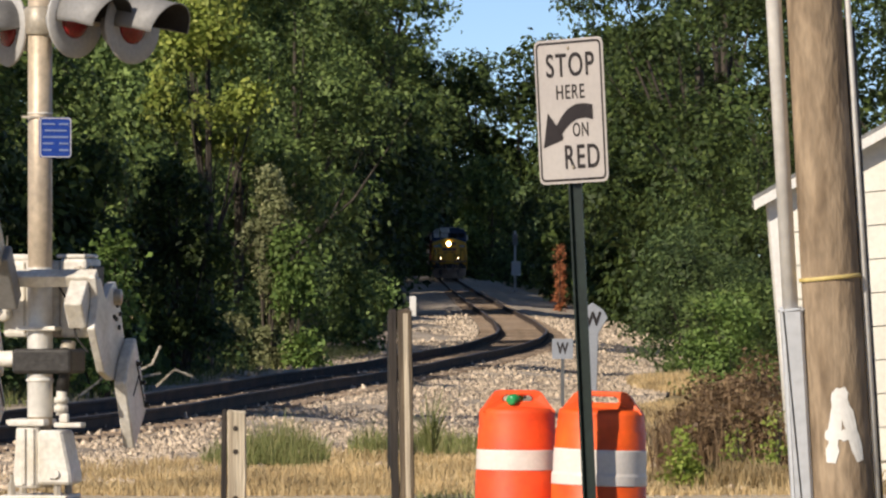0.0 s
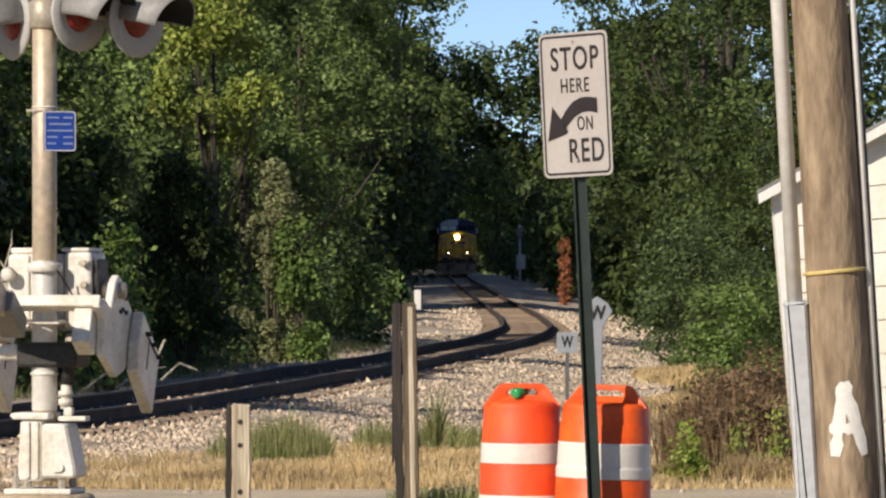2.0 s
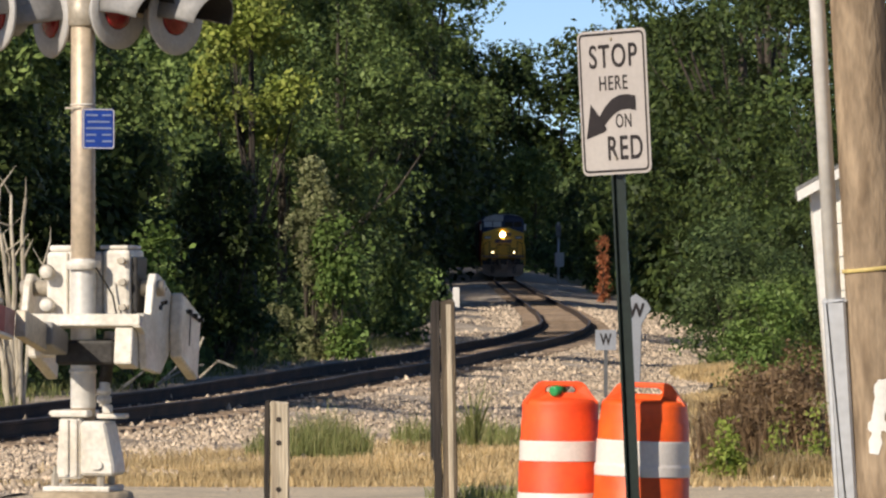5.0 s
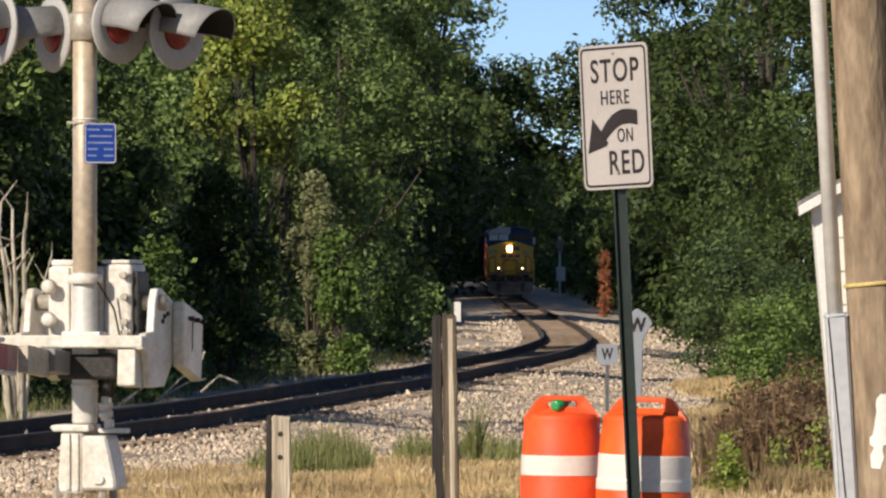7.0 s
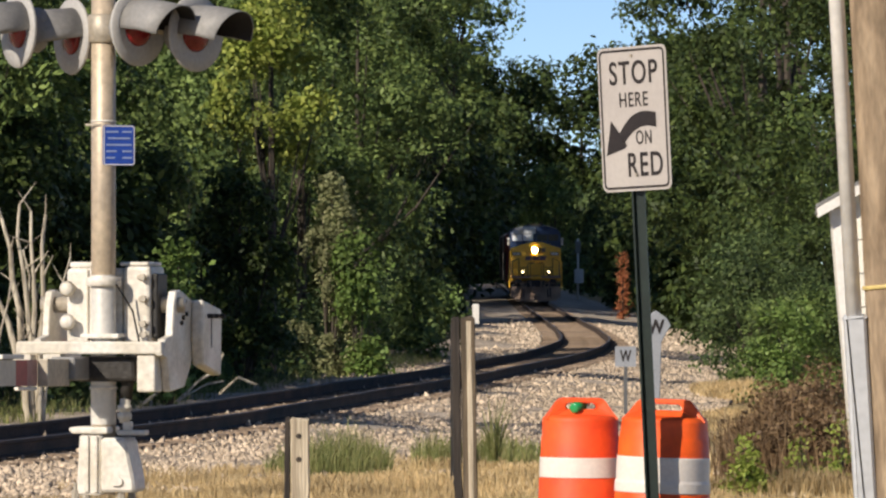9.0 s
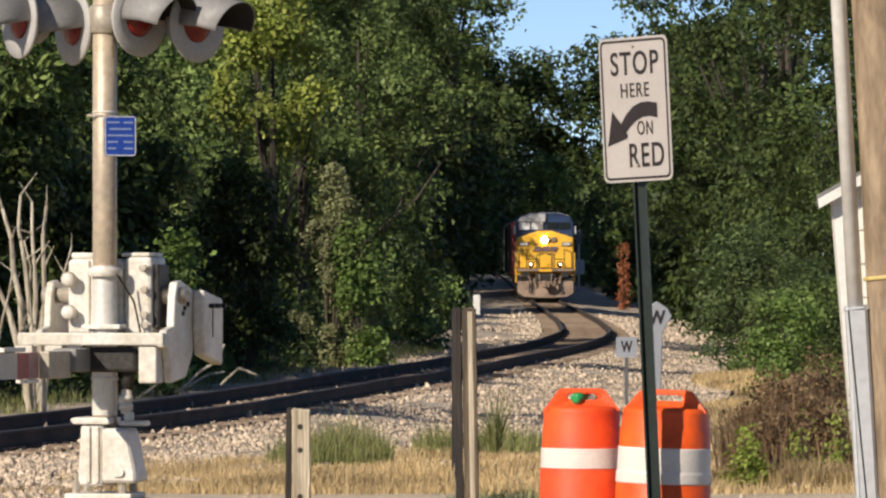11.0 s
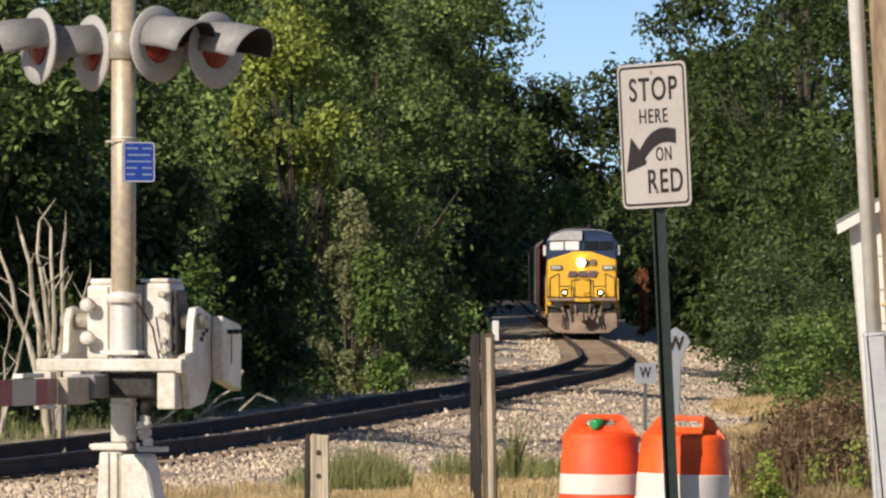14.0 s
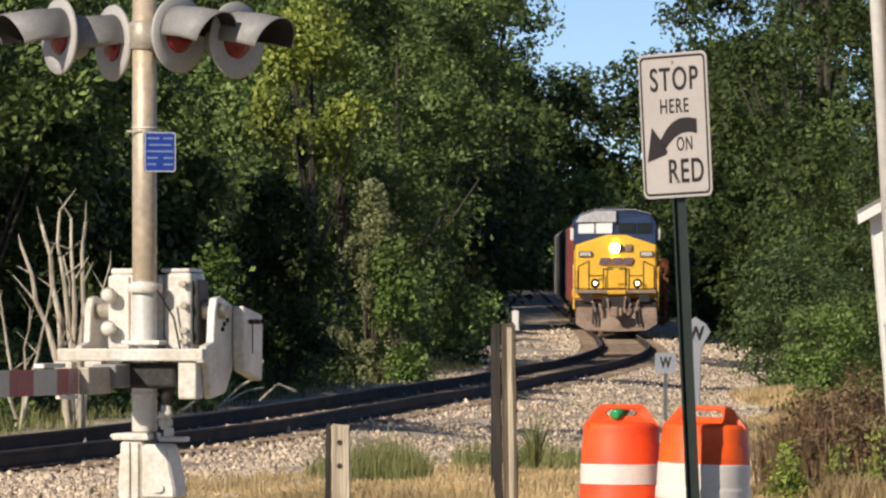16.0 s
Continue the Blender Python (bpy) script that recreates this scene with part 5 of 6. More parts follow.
for s in (-1, 1):
    nb = part("number_board", box(bmesh.new(), s * 1.15 - 0.26, s * 1.15 + 0.26, 1.29, 1.36, 2.92, 3.12, 0.01), "car_grey", nose, "number board with pale bars")
    for k in range(4):
        part("bar", box(bmesh.new(), s * 1.15 - 0.19 + 0.1 * k, s * 1.15 - 0.12 + 0.1 * k, 1.276, 1.286, 2.96, 3.08), "white_paint", nb)
# the mark on the nose: plain blue shapes
for x in (-0.42, 0.02, 0.44):
    bm = bmesh.new()
    slab(bm, [(x - 0.23, 2.62), (x + 0.15, 2.62), (x + 0.23, 2.88), (x - 0.15, 2.88)], 1.268, 1.285)
    part("blue_mark", bm, "faded_mark", nose, "dull blue painted block")
for s in (-1, 1):
    bm = bmesh.new()
    rod(bm, (s * 0.79, 0.60, 1.92), (s * 0.79, 0.48, 1.92), 0.15, 0.17, 20)
    dl = part("ditch_light", bm, "dark_metal", loco, "ditch light on the front platform", True)
    bm = bmesh.new()
    rod(bm, (s * 0.79, 0.49, 1.92), (s * 0.79, 0.465, 1.92), 0.065, n=20)
    part("lens", bm, "small_lamp", dl, "burning lens")
    part("stand", box(bmesh.new(), s * 0.79 - 0.06, s * 0.79 + 0.06, 0.48, 0.62, 1.68, 1.80), "dark_metal", dl)
    for x, z1 in ((1.42, 2.55), (1.02, 2.75), (0.48, 2.45)):
        bm = bmesh.new()
        rod(bm, (s * x, 0.55, 1.66), (s * x, 0.55, z1), 0.025, n=8)
        part("handrail_post", bm, "dark_metal", loco)
    for a, b in (((1.42, 2.55), (1.02, 2.75)), ((0.48, 2.45), (0.12, 2.45)), ((1.02, 2.2), (0.48, 2.2))):
        part("handrail", rod(bmesh.new(), (s * a[0], 0.55, a[1]), (s * b[0], 0.55, b[1]), 0.024, n=8), "dark_metal", loco)
# cab
bm = bmesh.new()
slab(bm, [(-1.53, 1.70), (1.53, 1.70), (1.55, 4.22), (1.35, 4.52), (0.75, 4.70), (-0.75, 4.70), (-1.35, 4.52), (-1.55, 4.22)], 2.86, 5.7, 0.03)
for v in bm.verts:
    if v.co.y < 3.2 and v.co.z > 3.3:
        v.co.y += 0.10 * abs(v.co.x) / 1.5
cabin = part("cab", bm, "blue", loco, "dark blue cab with sloped roof edges")
for s in (-1, 1):
    for x0, x1 in ((0.12, 0.74), (0.80, 1.40)):
        a, b = (x0, x1) if s > 0 else (-x1, -x0)
        bm = bmesh.new()
        box(bm, a, b, 2.83, 2.86, 3.80, 4.20, 0.01)
        for v in bm.verts:
            v.co.y += 0.10 * abs(v.co.x) / 1.5
        # left panes are coloured pale in place of a sky reflection
        part("windscreen", bm, "glass" if s > 0 else "sky_glare", cabin, "dark windscreen pane" if s > 0 else "windscreen pane painted pale as reflected sky")
bm = bmesh.new()
slab(bm, [(-1.36, 4.525), (-0.76, 4.706), (0.76, 4.706), (1.36, 4.525), (1.36, 4.54), (0.76, 4.725), (-0.76, 4.725), (-1.36, 4.54)], 2.9, 5.6)
part("roof_skin", bm, "grey_and_sheen", cabin, "pale grey roof skin")
# added pale plate imitates sky sheen on the dark blue cab, left half only
part("sheen_panel", slab(bmesh.new(), [(-1.50, 4.23), (0.02, 4.23), (0.02, 4.66), (-0.74, 4.66), (-1.32, 4.48), (-1.50, 4.26)], 2.80, 2.85, 0.008), "grey_and_sheen", cabin, "painted sky sheen above the left windscreen")
for s in (-1, 1):
    part("mirror", box(bmesh.new(), s * 1.64 - 0.06, s * 1.64 + 0.06, 3.1, 3.16, 3.55, 4.0, 0.01), "white_paint", cabin)
    for y0 in (3.3, 4.4):
        part("side_window", box(bmesh.new(), s * 1.545 - 0.012, s * 1.545 + 0.012, y0, y0 + 0.9, 3.55, 4.15, 0.005), "glass", cabin)
    part("yellow_side", box(bmesh.new(), s * 1.54 - 0.012, s * 1.54 + 0.012, 2.9, 5.6, 1.75, 3.2), "yellow", cabin)
for s in (-1, 1):
    bm = bmesh.new()
    rod(bm, (s * 1.58, 1.15, 0.95), (s * 1.58, 1.15, 2.55), 0.035, n=8)
    part("grab_rail", bm, "yellow", loco, "yellow grab rail beside the steps")
part("brow", box(bmesh.new(), -1.52, 1.52, 2.79, 2.856, 3.40, 3.78, 0.01), "blue", cabin, "dark blue panel under the windscreen")
part("roof_box", box(bmesh.new(), -0.5, 0.5, 3.6, 4.6, 4.73, 4.83, 0.03), "dark_metal", cabin)
bm = bmesh.new()
rod(bm, (0.35, 3.2, 4.70), (0.35, 3.2, 4.95), 0.03, n=8)
rod(bm, (0.35, 3.0, 4.90), (0.35, 3.5, 4.90), 0.06, n=10)
part("horn", bm, "dark_metal", cabin)
# hood, walkway, tank, trucks
bm = bmesh.new()
slab(bm, [(-0.95, 1.70), (0.95, 1.70), (0.95, 4.30), (0.70, 4.50), (-0.70, 4.50), (-0.95, 4.30)], 5.72, 21.3, 0.03)
hood = part("long_hood", bm, "blue", loco, "dark blue engine hood")
for k in range(9):
    for s in (-1, 1):
        part("hood_door", box(bmesh.new(), s * 0.962 - 0.01, s * 0.962 + 0.01, 6.2 + k * 1.25, 7.3 + k * 1.25, 1.9, 3.9), "yellow" if k % 9 < 2 else "blue", hood)
part("exhaust", box(bmesh.new(), -0.4, 0.4, 11.0, 12.0, 4.51, 4.66, 0.03), "dark_metal", hood)
bm = bmesh.new()
slab(bm, [(-1.5, 3.75), (1.5, 3.75), (1.5, 4.45), (1.3, 4.62), (-1.3, 4.62), (-1.5, 4.45)], 16.8, 21.2, 0.03)
part("radiator", bm, "blue", hood)
bm = bmesh.new()
box(bm, -1.52, 1.52, 1.46, 22.0, 1.36, 1.68, 0.02)
part("walkway", bm, "yellow", loco, "yellow edged walkway")
part("fuel_tank", box(bmesh.new(), -1.3, 1.3, 8.0, 14.2, 0.35, 1.3, 0.15), "grime", loco)
for s in (-1, 1):
    bm = bmesh.new()
    rod(bm, (s * 1.46, 5.8, 2.65), (s * 1.46, 21.4, 2.65), 0.022, n=8)
    for k in range(9):
        rod(bm, (s * 1.46, 5.9 + 1.9 * k, 1.66), (s * 1.46, 5.9 + 1.9 * k, 2.65), 0.018, n=6)
    part("side_rail", bm, "white_paint", loco)
truck(loco, 4.2, 3, 3.9)
truck(loco, 17.6, 3, 3.9)


def freight_car(mat, label, height):
    car = thing("freight_car", pose(0, 0, 0), label, "railway car", "cars of the train")
    L = 16.4
    bm = bmesh.new()
    slab(bm, [(-1.5, 1.15), (1.5, 1.15), (1.52, height - 0.25), (1.2, height), (-1.2, height), (-1.52, height - 0.25)], 0.9, L - 0.9, 0.03)
    body = part("body", bm, mat, car)
    for k in range(11):
        for s in (-1, 1):
            y = 1.3 + k * 1.37
            part("rib", box(bmesh.new(), s * 1.55 - 0.04, s * 1.55 + 0.04, y - 0.06, y + 0.06, 1.2, height - 0.3), mat, body)
    for x in (-0.9, -0.3, 0.3, 0.9):
        part("end_rib", box(bmesh.new(), x - 0.05, x + 0.05, 0.83, 0.899, 1.2, height - 0.3), mat, body)
    part("sill", box(bmesh.new(), -1.45, 1.45, 0.4, L - 0.4, 0.98, 1.145, 0.01), "car_black", car)
    bm = bmesh.new()
    box(bm, -0.15, 0.15, -0.1, 0.6, 0.72, 0.97, 0.03)
    box(bm, -0.15, 0.15, L - 0.6, L + 0.1, 0.72, 0.97, 0.03)
    part("couplers", bm, "grime", car)
    truck(car, 2.4, 2, 1.8)
    truck(car, L - 2.4, 2, 1.8)
    return car


cars = [freight_car("car_red", "faded red box car behind the locomotive", 4.55), freight_car("car_black", "sooty black covered freight car", 4.5)]
cars.append(freight_car("car_grey", "dusty grey covered freight car", 4.6))
cars.append(copy_thing(cars[1], Matrix()))
cars.append(copy_thing(cars[2], Matrix()))


def line_pose(y, l0, l1):
    """pose of a vehicle whose front stands at y and whose trucks ride at l0 and l1 behind it"""
    a = Vector((float(track_x(y + l0)), y + l0, float(track_z(y + l0))))
    b = Vector((float(track_x(y + l1)), y + l1, float(track_z(y + l1))))
    d = (b - a).normalized()
    o = a - d * l0
    return pose(o.x, o.y, o.z, math.degrees(math.asin(d.z)), 0, -math.degrees(math.atan2(d.x, d.y)))


# ---- shrubs, weeds, grass ----
def shrub(x, y, height, radius, leaves, size, mat, seed, label, cone=False, group="shrubs along the line", droop=0.0, stems="bark", slim=0.55):
    """several stems and leaves in small lumps down to the ground"""
    g = np.random.default_rng(seed)
    z = gz(x, y) - 0.03
    root = thing("shrub", pose(x, y, z), label, "shrub", group)
    lumps = []
    for _ in range(22):
        f = g.random()
        wide = radius * ((1.0 - 0.85 * f) if cone else math.sqrt(max(0.05, 1 - (f * 1.0 - 0.25)**2)) * (0.55 + 0.45 * (1 - f)))
        a, q = g.uniform(0, 2 * math.pi), math.sqrt(g.random())
        s = radius * g.uniform(0.2, 0.36) * (1.15 - 0.6 * f if cone else 1)
        lumps.append((math.cos(a) * wide * q, math.sin(a) * wide * q, height * (0.06 + 0.9 * f), s, s, s * 0.9))
    bm = bmesh.new()
    for l in lumps[:10]:
        rod(bm, (l[0] * 0.15, l[1] * 0.15, -0.1), (l[0] * 0.55, l[1] * 0.55, l[2] * 0.6), height * 0.009, height * 0.006, 6)
        rod(bm, (l[0] * 0.55, l[1] * 0.55, l[2] * 0.6), (l[0], l[1], l[2]), height * 0.006, height * 0.002, 6)
    part("stem", bm, stems, root)
    c, d = crown_points(g, leaves, lumps, size * 1.8)
    keep = c[:, 2] > 0.03
    leaf_mesh("leaves", c[keep], d[keep], size, mat, root, g, droop=droop, slim=slim)
    return root


def blades(name, n, zone, height, width, mat, label, seed):
    """stalks of grass: each a narrow bent blade"""
    g = np.random.default_rng(seed)
    x, y, z, hs = zone(g, n)
    n = len(x)
    h = height * hs * g.uniform(0.55, 1.25, n)
    a = g.uniform(0, 2 * np.pi, n)
    w = width * g.uniform(0.6, 1.3, n)
    lean = g.normal(0, 0.28, (n, 2))
    dx, dy = np.cos(a) * w / 2, np.sin(a) * w / 2
    b0 = np.stack([x - dx, y - dy, z - 0.02], -1)
    b1 = np.stack([x + dx, y + dy, z - 0.02], -1)
    m = np.stack([x + lean[:, 0] * h * 0.4, y + lean[:, 1] * h * 0.4, z + h * 0.6], -1)
    t = np.stack([x + lean[:, 0] * h, y + lean[:, 1] * h, z + h * (1 - 0.25 * np.abs(lean[:, 0]))], -1)
    off = np.stack([dx, dy, 0 * dx], -1)
    lower = np.stack([b0, b1, m + off * 0.8, m - off * 0.8], 1)
    upper = np.stack([m - off * 0.8, m + off * 0.8, t + off * 0.15, t - off * 0.15], 1)
    ob = raw_mesh(name, np.concatenate([lower, upper]), 4, mat)
    return tagged(ob, label, "grass", kind="stuff")


def grass_zone(x0, x1, y0, y1, patch=0.0, seed=0):
    def zone(g, n):
        x, y = g.uniform(x0, x1, n), g.uniform(y0, y1, n)
        p = np.sin(x * 1.9 + seed) * np.cos(y * 0.7 + seed * 2) + 0.5 * np.sin(x * 4.3 + y * 1.3)
        k = (p > patch) & (x - track_x(y) > 5.0 - 0.6 * np.clip(p, 0, 1))
        x, y, p = x[k], y[k], p[k]
        return x, y, ground_z(x, y), 0.6 + 0.5 * np.clip(p, 0, 1)
    return zone


def clump_zone(cx, cy, r, ry=None):
    def zone(g, n):
        a, q = g.uniform(0, 2 * np.pi, n), np.sqrt(g.random(n))
        x, y = cx + np.cos(a) * q * r, cy + np.sin(a) * q * (ry or r)
        return x, y, np.maximum(ground_z(x, y), bed_z(x - track_x(y), y)), 1.15 - 0.6 * q
    return zone


blades("dry_grass", 26000, grass_zone(-3.2, 2.6, 46.2, 60, -0.5, 1), 0.12, 0.011, "straw", "dry straw-coloured grass on the verge", 1)
blades("dry_grass", 11000, grass_zone(-2.6, 0.4, 46.5, 52, -0.9, 2), 0.17, 0.008, "straw", "taller dry straw-coloured grass by the posts", 2)
blades("dry_grass", 9000, grass_zone(2.0, 9.0, 46.5, 95, -0.2, 3), 0.17, 0.014, "straw", "dry straw-coloured grass below the weeds", 3)
blades("dry_grass", 5000, clump_zone(5.6, 92, 1.0, 9), 0.2, 0.015, "straw", "dry pale grass at the edge of the ballast", 5)
blades("dry_grass", 6000, clump_zone(6.7, 114, 1.1, 9), 0.28, 0.018, "straw", "dry pale grass at the foot of the shrubs", 6)
blades("green_weeds", 1300, clump_zone(-0.55, 56, 0.45, 1.6), 0.44, 0.009, "green_blade", "tall green weeds growing in the gravel", 11)
blades("green_weeds", 700, clump_zone(-0.95, 55.5, 0.35, 1.4), 0.34, 0.009, "green_blade", "green weeds growing in the gravel", 12)
blades("green_weeds", 400, clump_zone(0.32, 60, 0.25, 1.2), 0.34, 0.011, "green_blade", "sparse green weeds behind the post", 13)
blades("green_weeds", 120, clump_zone(0.95, 62, 0.07, 0.2), 0.7, 0.012, "green_blade", "one tall thin weed in the gravel", 14)
blades("green_weeds", 900, clump_zone(1.1, 66, 0.7, 3), 0.28, 0.012, "green_blade", "low weeds at the foot of the ballast", 15)
blades("dry_grass", 5000, clump_zone(1.0, 46.2, 4.5, 0.5), 0.1, 0.008, "straw", "ragged dry grass edging the lane", 17)
blades("green_weeds", 700, clump_zone(0.8, 43.4, 0.5, 0.3), 0.14, 0.008, "green_blade", "tufts of grass at the edge of the lane", 16)

def far_verge(g, n):
    y = g.uniform(70, 150, n)
    u = g.uniform(-6.2, -2.7, n)
    x = track_x(y) + u
    return x, y, bed_z(u, y), 0.5 + 0.6 * np.clip(-u - 2.5, 0, 2)


blades("green_weeds", 9000, far_verge, 0.22, 0.014, "green_blade", "rank green weeds beyond the track", 21)
# withered weeds beside the shed, with green ones among them
for k in range(24):
    g = random.Random(700 + k)
    y = 72 + k * 2.9
    shrub(near(-3.9 - g.uniform(0, 0.9), y), y, g.uniform(0.6, 1.3), g.uniform(0.6, 0.9), 1000, 0.13, g.choice(("leaf_dark", "leaf_mid", "leaf_dark")), 740 + k, "low leafy growth close beyond the rails")
for k, (x, y, h, r) in enumerate(((2.9, 51.2, 0.62, 0.3), (3.3, 51.6, 0.8, 0.34), (3.6, 51.0, 0.8, 0.3), (2.95, 53.5, 0.85, 0.36), (3.35, 55, 0.95, 0.42), (3.65, 53.4, 1.0, 0.34), (3.2, 59, 1.0, 0.5), (3.75, 60, 1.1, 0.5), (4.2, 63, 1.2, 0.55), (3.55, 64, 1.15, 0.55), (4.7, 67, 1.35, 0.6), (4.1, 69, 1.3, 0.65), (3.0, 63, 0.8, 0.45), (5.2, 72, 1.4, 0.7))):
    x = max(x, 0.0545 * y + r)
    shrub(x, y, h * 0.7, r * 0.85, 1500, 0.055, "leaf_dead", 300 + k, "withered brown weeds with dry leaves", False, "weeds beside the shed", 0.9, "dead_wood")
blades("dry_grass", 2600, clump_zone(3.3, 49.3, 0.75, 0.5), 0.2, 0.01, "straw", "dry tan grass at the foot of the weeds", 33)
blades("dead_stalks", 900, clump_zone(3.4, 52.0, 0.65, 1.8), 0.7, 0.014, "leaf_dead", "dry brown stalks among the withered weeds", 31)
blades("dead_stalks", 450, clump_zone(3.9, 61, 0.7, 4), 0.8, 0.015, "leaf_dead", "dry brown stalks behind the shed corner", 32)
shrub(2.84, 49.0, 0.46, 0.17, 1300, 0.05, "leaf_lime", 320, "bright green young shrub among withered weeds", True, "weeds beside the shed")
for k, (x, y, h, r) in enumerate(((3.3, 49.8, 0.4, 0.06), (3.36, 49.6, 0.62, 0.1), (3.62, 49.8, 0.42, 0.05), (3.72, 50.1, 0.75, 0.08))):
    shrub(x, y, h, r, 120, 0.05, "leaf_lime", 330 + k, "yellowing green weed among withered ones", False, "weeds beside the shed")
for k, (x, y, h, r, mat) in enumerate(((7.0, 106, 1.7, 1.1, "leaf_bright"), (8.2, 112, 2.2, 1.4, "leaf_mid"), (9.0, 108, 2.2, 1.4, "leaf_dark"), (7.3, 122, 1.7, 1.0, "leaf_mid"), (8.4, 125, 2.4, 1.5, "leaf_dark"),
                                       (9.3, 126, 2.8, 1.8, "leaf_deep_shade"), (8.2, 138, 3.0, 1.8, "leaf_dark"), (10.4, 145, 4.0, 2.2, "leaf_deep_shade"), (9.6, 155, 3.2, 2.0, "leaf_dark"), (11.5, 160, 5.0, 2.6, "leaf_deep_shade"),
                                       (10.4, 172, 3.4, 2.0, "leaf_dark"), (12.2, 178, 6.0, 2.8, "leaf_deep_shade"))):
    shrub(x, y, h, r, 5200, 0.085 if y < 130 else 0.13, mat, 350 + k, "green shrub at the foot of the wood", False, "shrubs on the near side")
for k, (u, y, h, r) in enumerate(((5.6, 196, 2.2, 1.3), (5.5, 215, 2.6, 1.5), (5.3, 238, 3.0, 1.7), (5.4, 262, 3.4, 1.9), (5.3, 300, 4.0, 2.2), (5.5, 340, 4.5, 2.4), (5.2, 380, 4.5, 2.4))):
    u += 1.2 if y > 230 else 0
    shrub(near(u, y), y, h, r, 2200, 0.0015 * y, "leaf_deep_shade", 370 + k, "green shrub close beside the track", False, "shrubs on the near side")
shrub(near(3.95, 310), 310, 3.7, 0.32, 1800, 0.12, "leaf_rust", 380, "dead rust-brown vine-covered sapling", True, "shrubs on the near side")

# the far side of the track
shrub(-1.5, 123, 4.5, 1.2, 15000, 0.085, "leaf_dusty", 400, "dusty grey-green cedar before the wood", True)
shrub(-0.92, 122.2, 3.2, 0.75, 4600, 0.12, "leaf_bright", 401, "green sapling growing through the cedar", False)
for k in range(24):
    g = random.Random(500 + k)
    y = 82 + k * 5.2
    u = -5.3 - g.uniform(0, 1.1)
    shrub(near(u, y), y, g.uniform(1.2, 2.6) * (0.4 if 112 < y < 132 else 1), g.uniform(1.0, 1.4), 2900, 0.14 if y < 140 else 0.18, g.choice(("leaf_dark", "leaf_mid", "leaf_mid", "leaf_dark")), 520 + k, "undergrowth of dark green leaves beyond the track")
for k in range(9):
    g = random.Random(600 + k)
    y = 210 + k * 18
    shrub(near(-6.9, y), y, g.uniform(2, 3.4), 1.9, 1900, 0.0015 * y, "leaf_dark", 560 + k, "undergrowth of dark green leaves beyond the track")
shrub(-3.78, 94.5, 2.75, 0.65, 2400, 0.12, "leaf_bright", 402, "bright leafy sapling leaning towards the track", False)
tree("tree", -2.6, 117, 8.4, 1.05, 8500, 0.13, "leaf_yellow", 403, "yellow-green leafy tree catching the sun", 0.6, LEFT, 30)
# leaf colour darkened to paint the shaded hollow under the crowns
shrub(-3.1, 113.5, 4.5, 1.2, 6500, 0.14, "leaf_deep_shade", 408, "tall undergrowth before the wood, darkened for shade")
shrub(-3.9, 116, 3.6, 1.1, 6000, 0.14, "leaf_deep_shade", 406, "tall undergrowth before the wood, darkened for shade")
shrub(-4.6, 108, 4.6, 1.4, 7000, 0.15, "leaf_deep_shade", 407, "tall undergrowth before the wood, darkened for shade")
shrub(0.3, 150, 2.4, 1.0, 2600, 0.15, "leaf_mid", 404, "green sapling close beside the track", False)
shrub(1.2, 198, 1.9, 0.8, 2600, 0.16, "leaf_bright", 405, "small green sapling near the marker post", False)
shrub(0.2, 192, 1.6, 0.8, 2200, 0.16, "leaf_mid", 409, "small green sapling near the marker post", False)
# fills the gaps behind the front trees, its leaves darkened as inner shade
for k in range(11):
    shrub(-13.5 + 0.85 * k, 103 + 1.1 * (k % 3), 4.2, 1.3, 2400, 0.26, "leaf_deep_shade", 420 + k, "undergrowth inside the wood, darkened for shade", False)


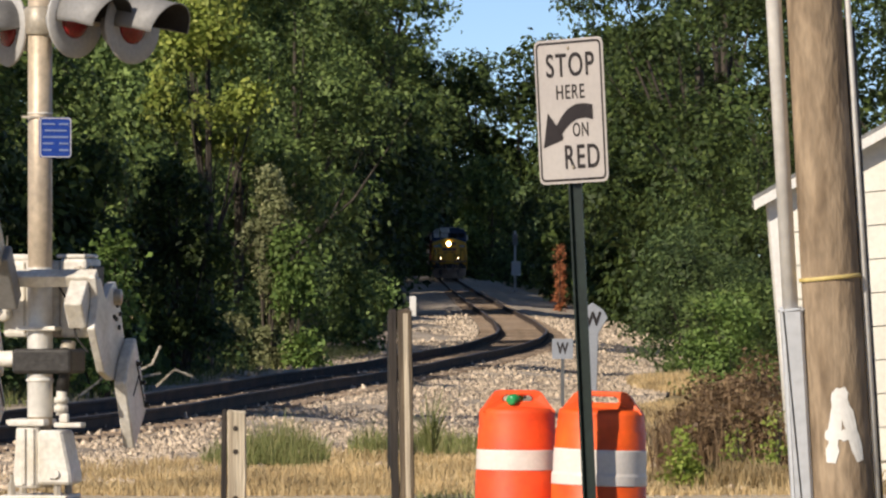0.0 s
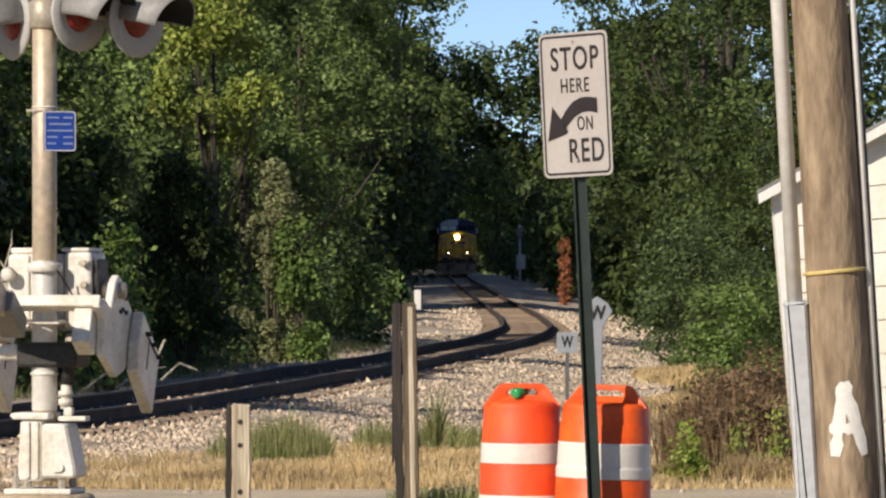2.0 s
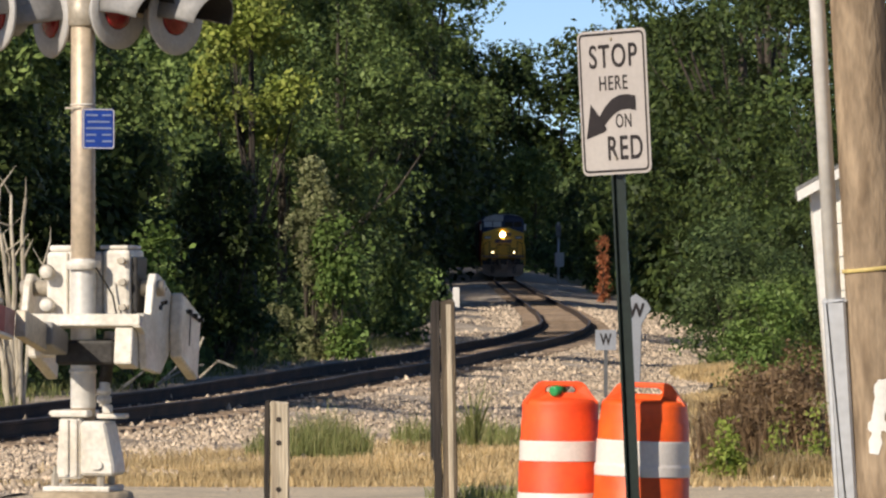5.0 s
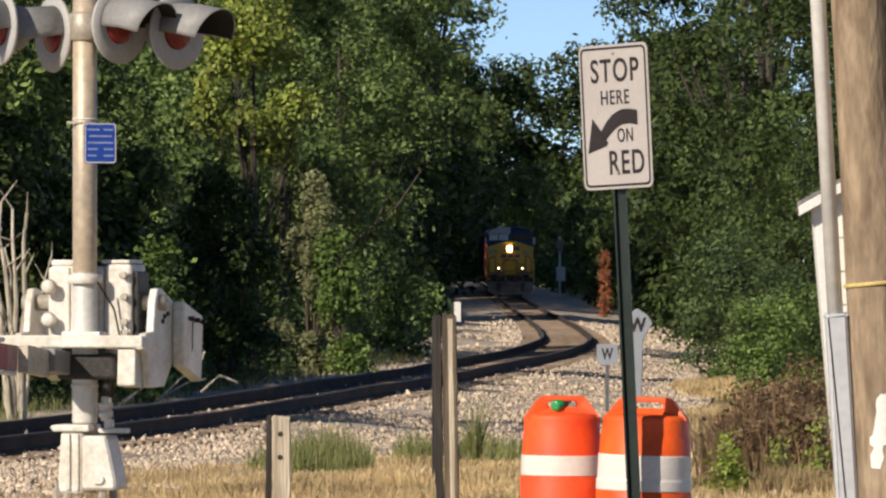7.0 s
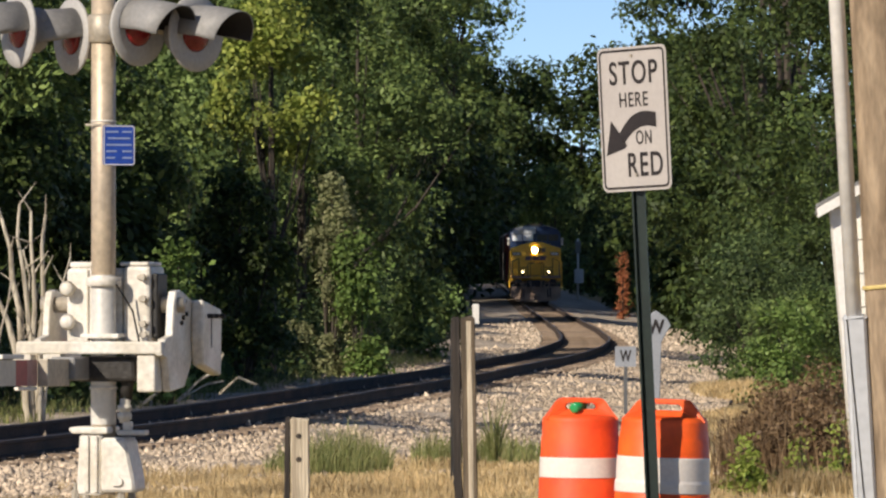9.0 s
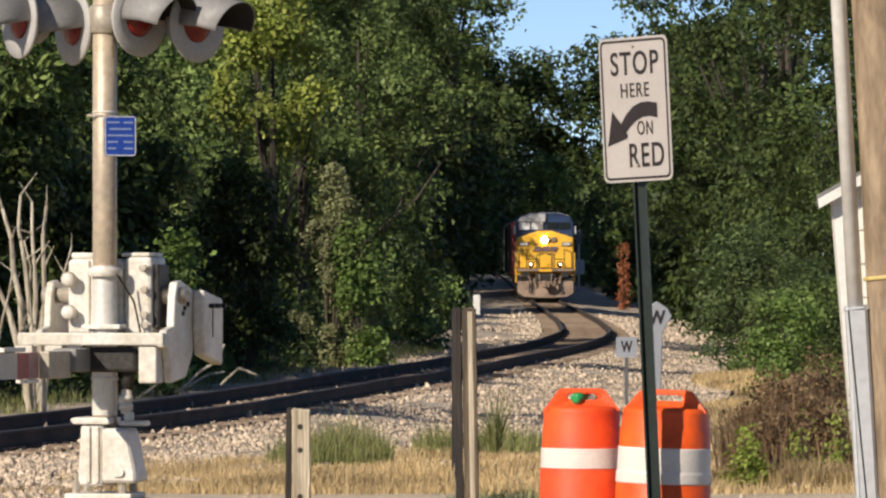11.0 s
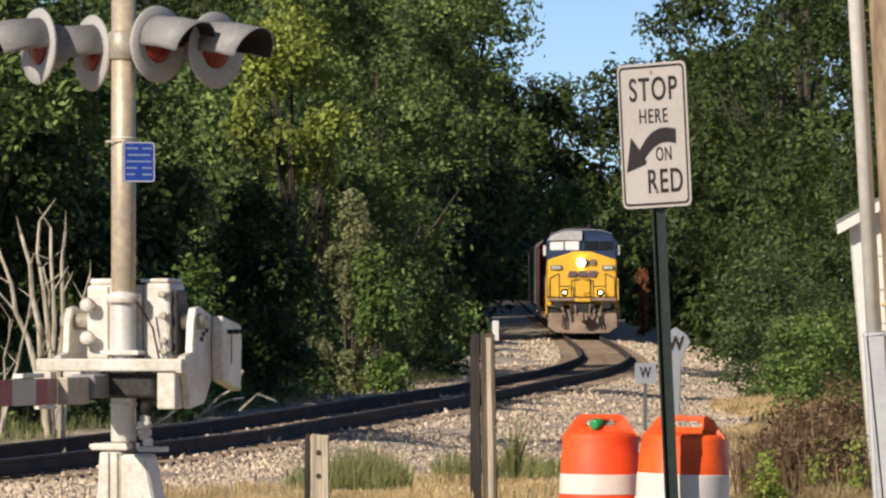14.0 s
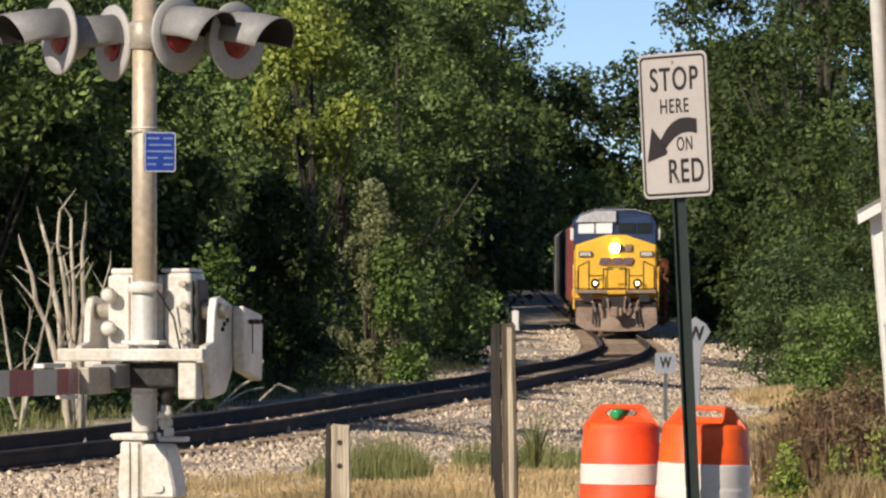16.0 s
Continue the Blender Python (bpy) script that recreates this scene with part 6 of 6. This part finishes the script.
def dead_sapling(x, y, tips, seed):
    """bleached bare stems with short twigs"""
    g = random.Random(seed)
    root = thing("dead_sapling", pose(x, y, gz(x, y)), "bleached bare stems of a dead sapling", "dead tree", "dead saplings")
    for dx, h, r in tips:
        path = [Vector((dx * 0.1, 0, -0.15))]
        for i in range(1, 8):
            f = i / 7
            path.append(Vector((dx * (0.1 + 0.9 * f**1.3) + g.uniform(-0.045, 0.045), g.uniform(-0.05, 0.05), h * f)))
        bm = bmesh.new()
        rings = [[bm.verts.new(p + Vector((math.cos(k * math.pi / 4), math.sin(k * math.pi / 4), 0)) * r * (1.15 - 0.75 * i / 7)) for k in range(8)] for i, p in enumerate(path)]
        for a, b in zip(rings, rings[1:]):
            for k in range(8):
                bm.faces.new((a[k], a[(k + 1) % 8], b[(k + 1) % 8], b[k]))
        bm.faces.new(rings[-1])
        stem = part("stem", bm, "dead_wood", root, "", True)
        for p in path[3:]:
            if g.random() < 0.8:
                part("twig", rod(bmesh.new(), p, p + Vector((g.uniform(-0.35, 0.35), g.uniform(-0.2, 0.2), g.uniform(0.1, 0.4))), r * 0.35, r * 0.1, 6), "dead_wood", stem)


dead_sapling(-5.15, 84, ((-0.84, 2.75, 0.06), (-0.52, 3.05, 0.065), (-0.32, 3.25, 0.05), (-0.12, 3.15, 0.05), (0.1, 3.1, 0.055), (0.42, 2.5, 0.03), (-0.2, 2.6, 0.03)), 1)
dead_sapling(-5.95, 83, ((-0.3, 2.4, 0.03), (0.15, 1.9, 0.025), (0.5, 2.2, 0.03)), 2)
for k, pts in enumerate((((-3.5, 92, -0.12), (-3.15, 92.2, 0.22), (-2.92, 92.3, 0.34), (-2.8, 92.4, 0.62)), ((-3.6, 94, -0.15), (-3.1, 94, 0.12), (-2.85, 94.2, 0.16)), ((-4.1, 92, -0.2), (-3.7, 92, 0.1), (-3.65, 92, 0.3)), ((-3.0, 97, -0.1), (-2.7, 97, 0.18), (-2.4, 97, 0.06)))):
    bm = bmesh.new()
    for a, b in zip(pts, pts[1:]):
        rod(bm, a, b, 0.024, 0.018, 7)
    st = thing("fallen_branch", pose(0, 0, 0), "bleached fallen branch lying beyond the rails", "branch", "fallen branches")
    part("stick", bm, "dead_wood", st)


# ---- what moves ----
GATE = [(0, 50), (0.5, 44), (1, 37), (1.5, 31), (2, 26), (2.5, 22), (3, 18), (3.5, 15.5), (4, 13), (4.5, 11.2), (5.2, 9.2), (6.3, 6.2), (7, 4), (7.5, 2.8), (8, 1.8), (8.7, 0.8), (10, 0.1), (10.8, 0), (16, 0)]
TRAIN_START, TRAIN_SPEED = 535.0, 19.6


def motions():
    walk(yoke, [(t, pose(*PIVOT, -e, 0, 0)) for t, e in GATE])
    times = [0.5 * k for k in range(33)]
    walk(loco, [(t, line_pose(TRAIN_START - TRAIN_SPEED * t, 4.2, 17.6)) for t in times])
    for k, car in enumerate(cars):
        walk(car, [(t, line_pose(TRAIN_START - TRAIN_SPEED * t + 22.6 + 16.6 * k, 2.4, 14.0)) for t in times])


motions()
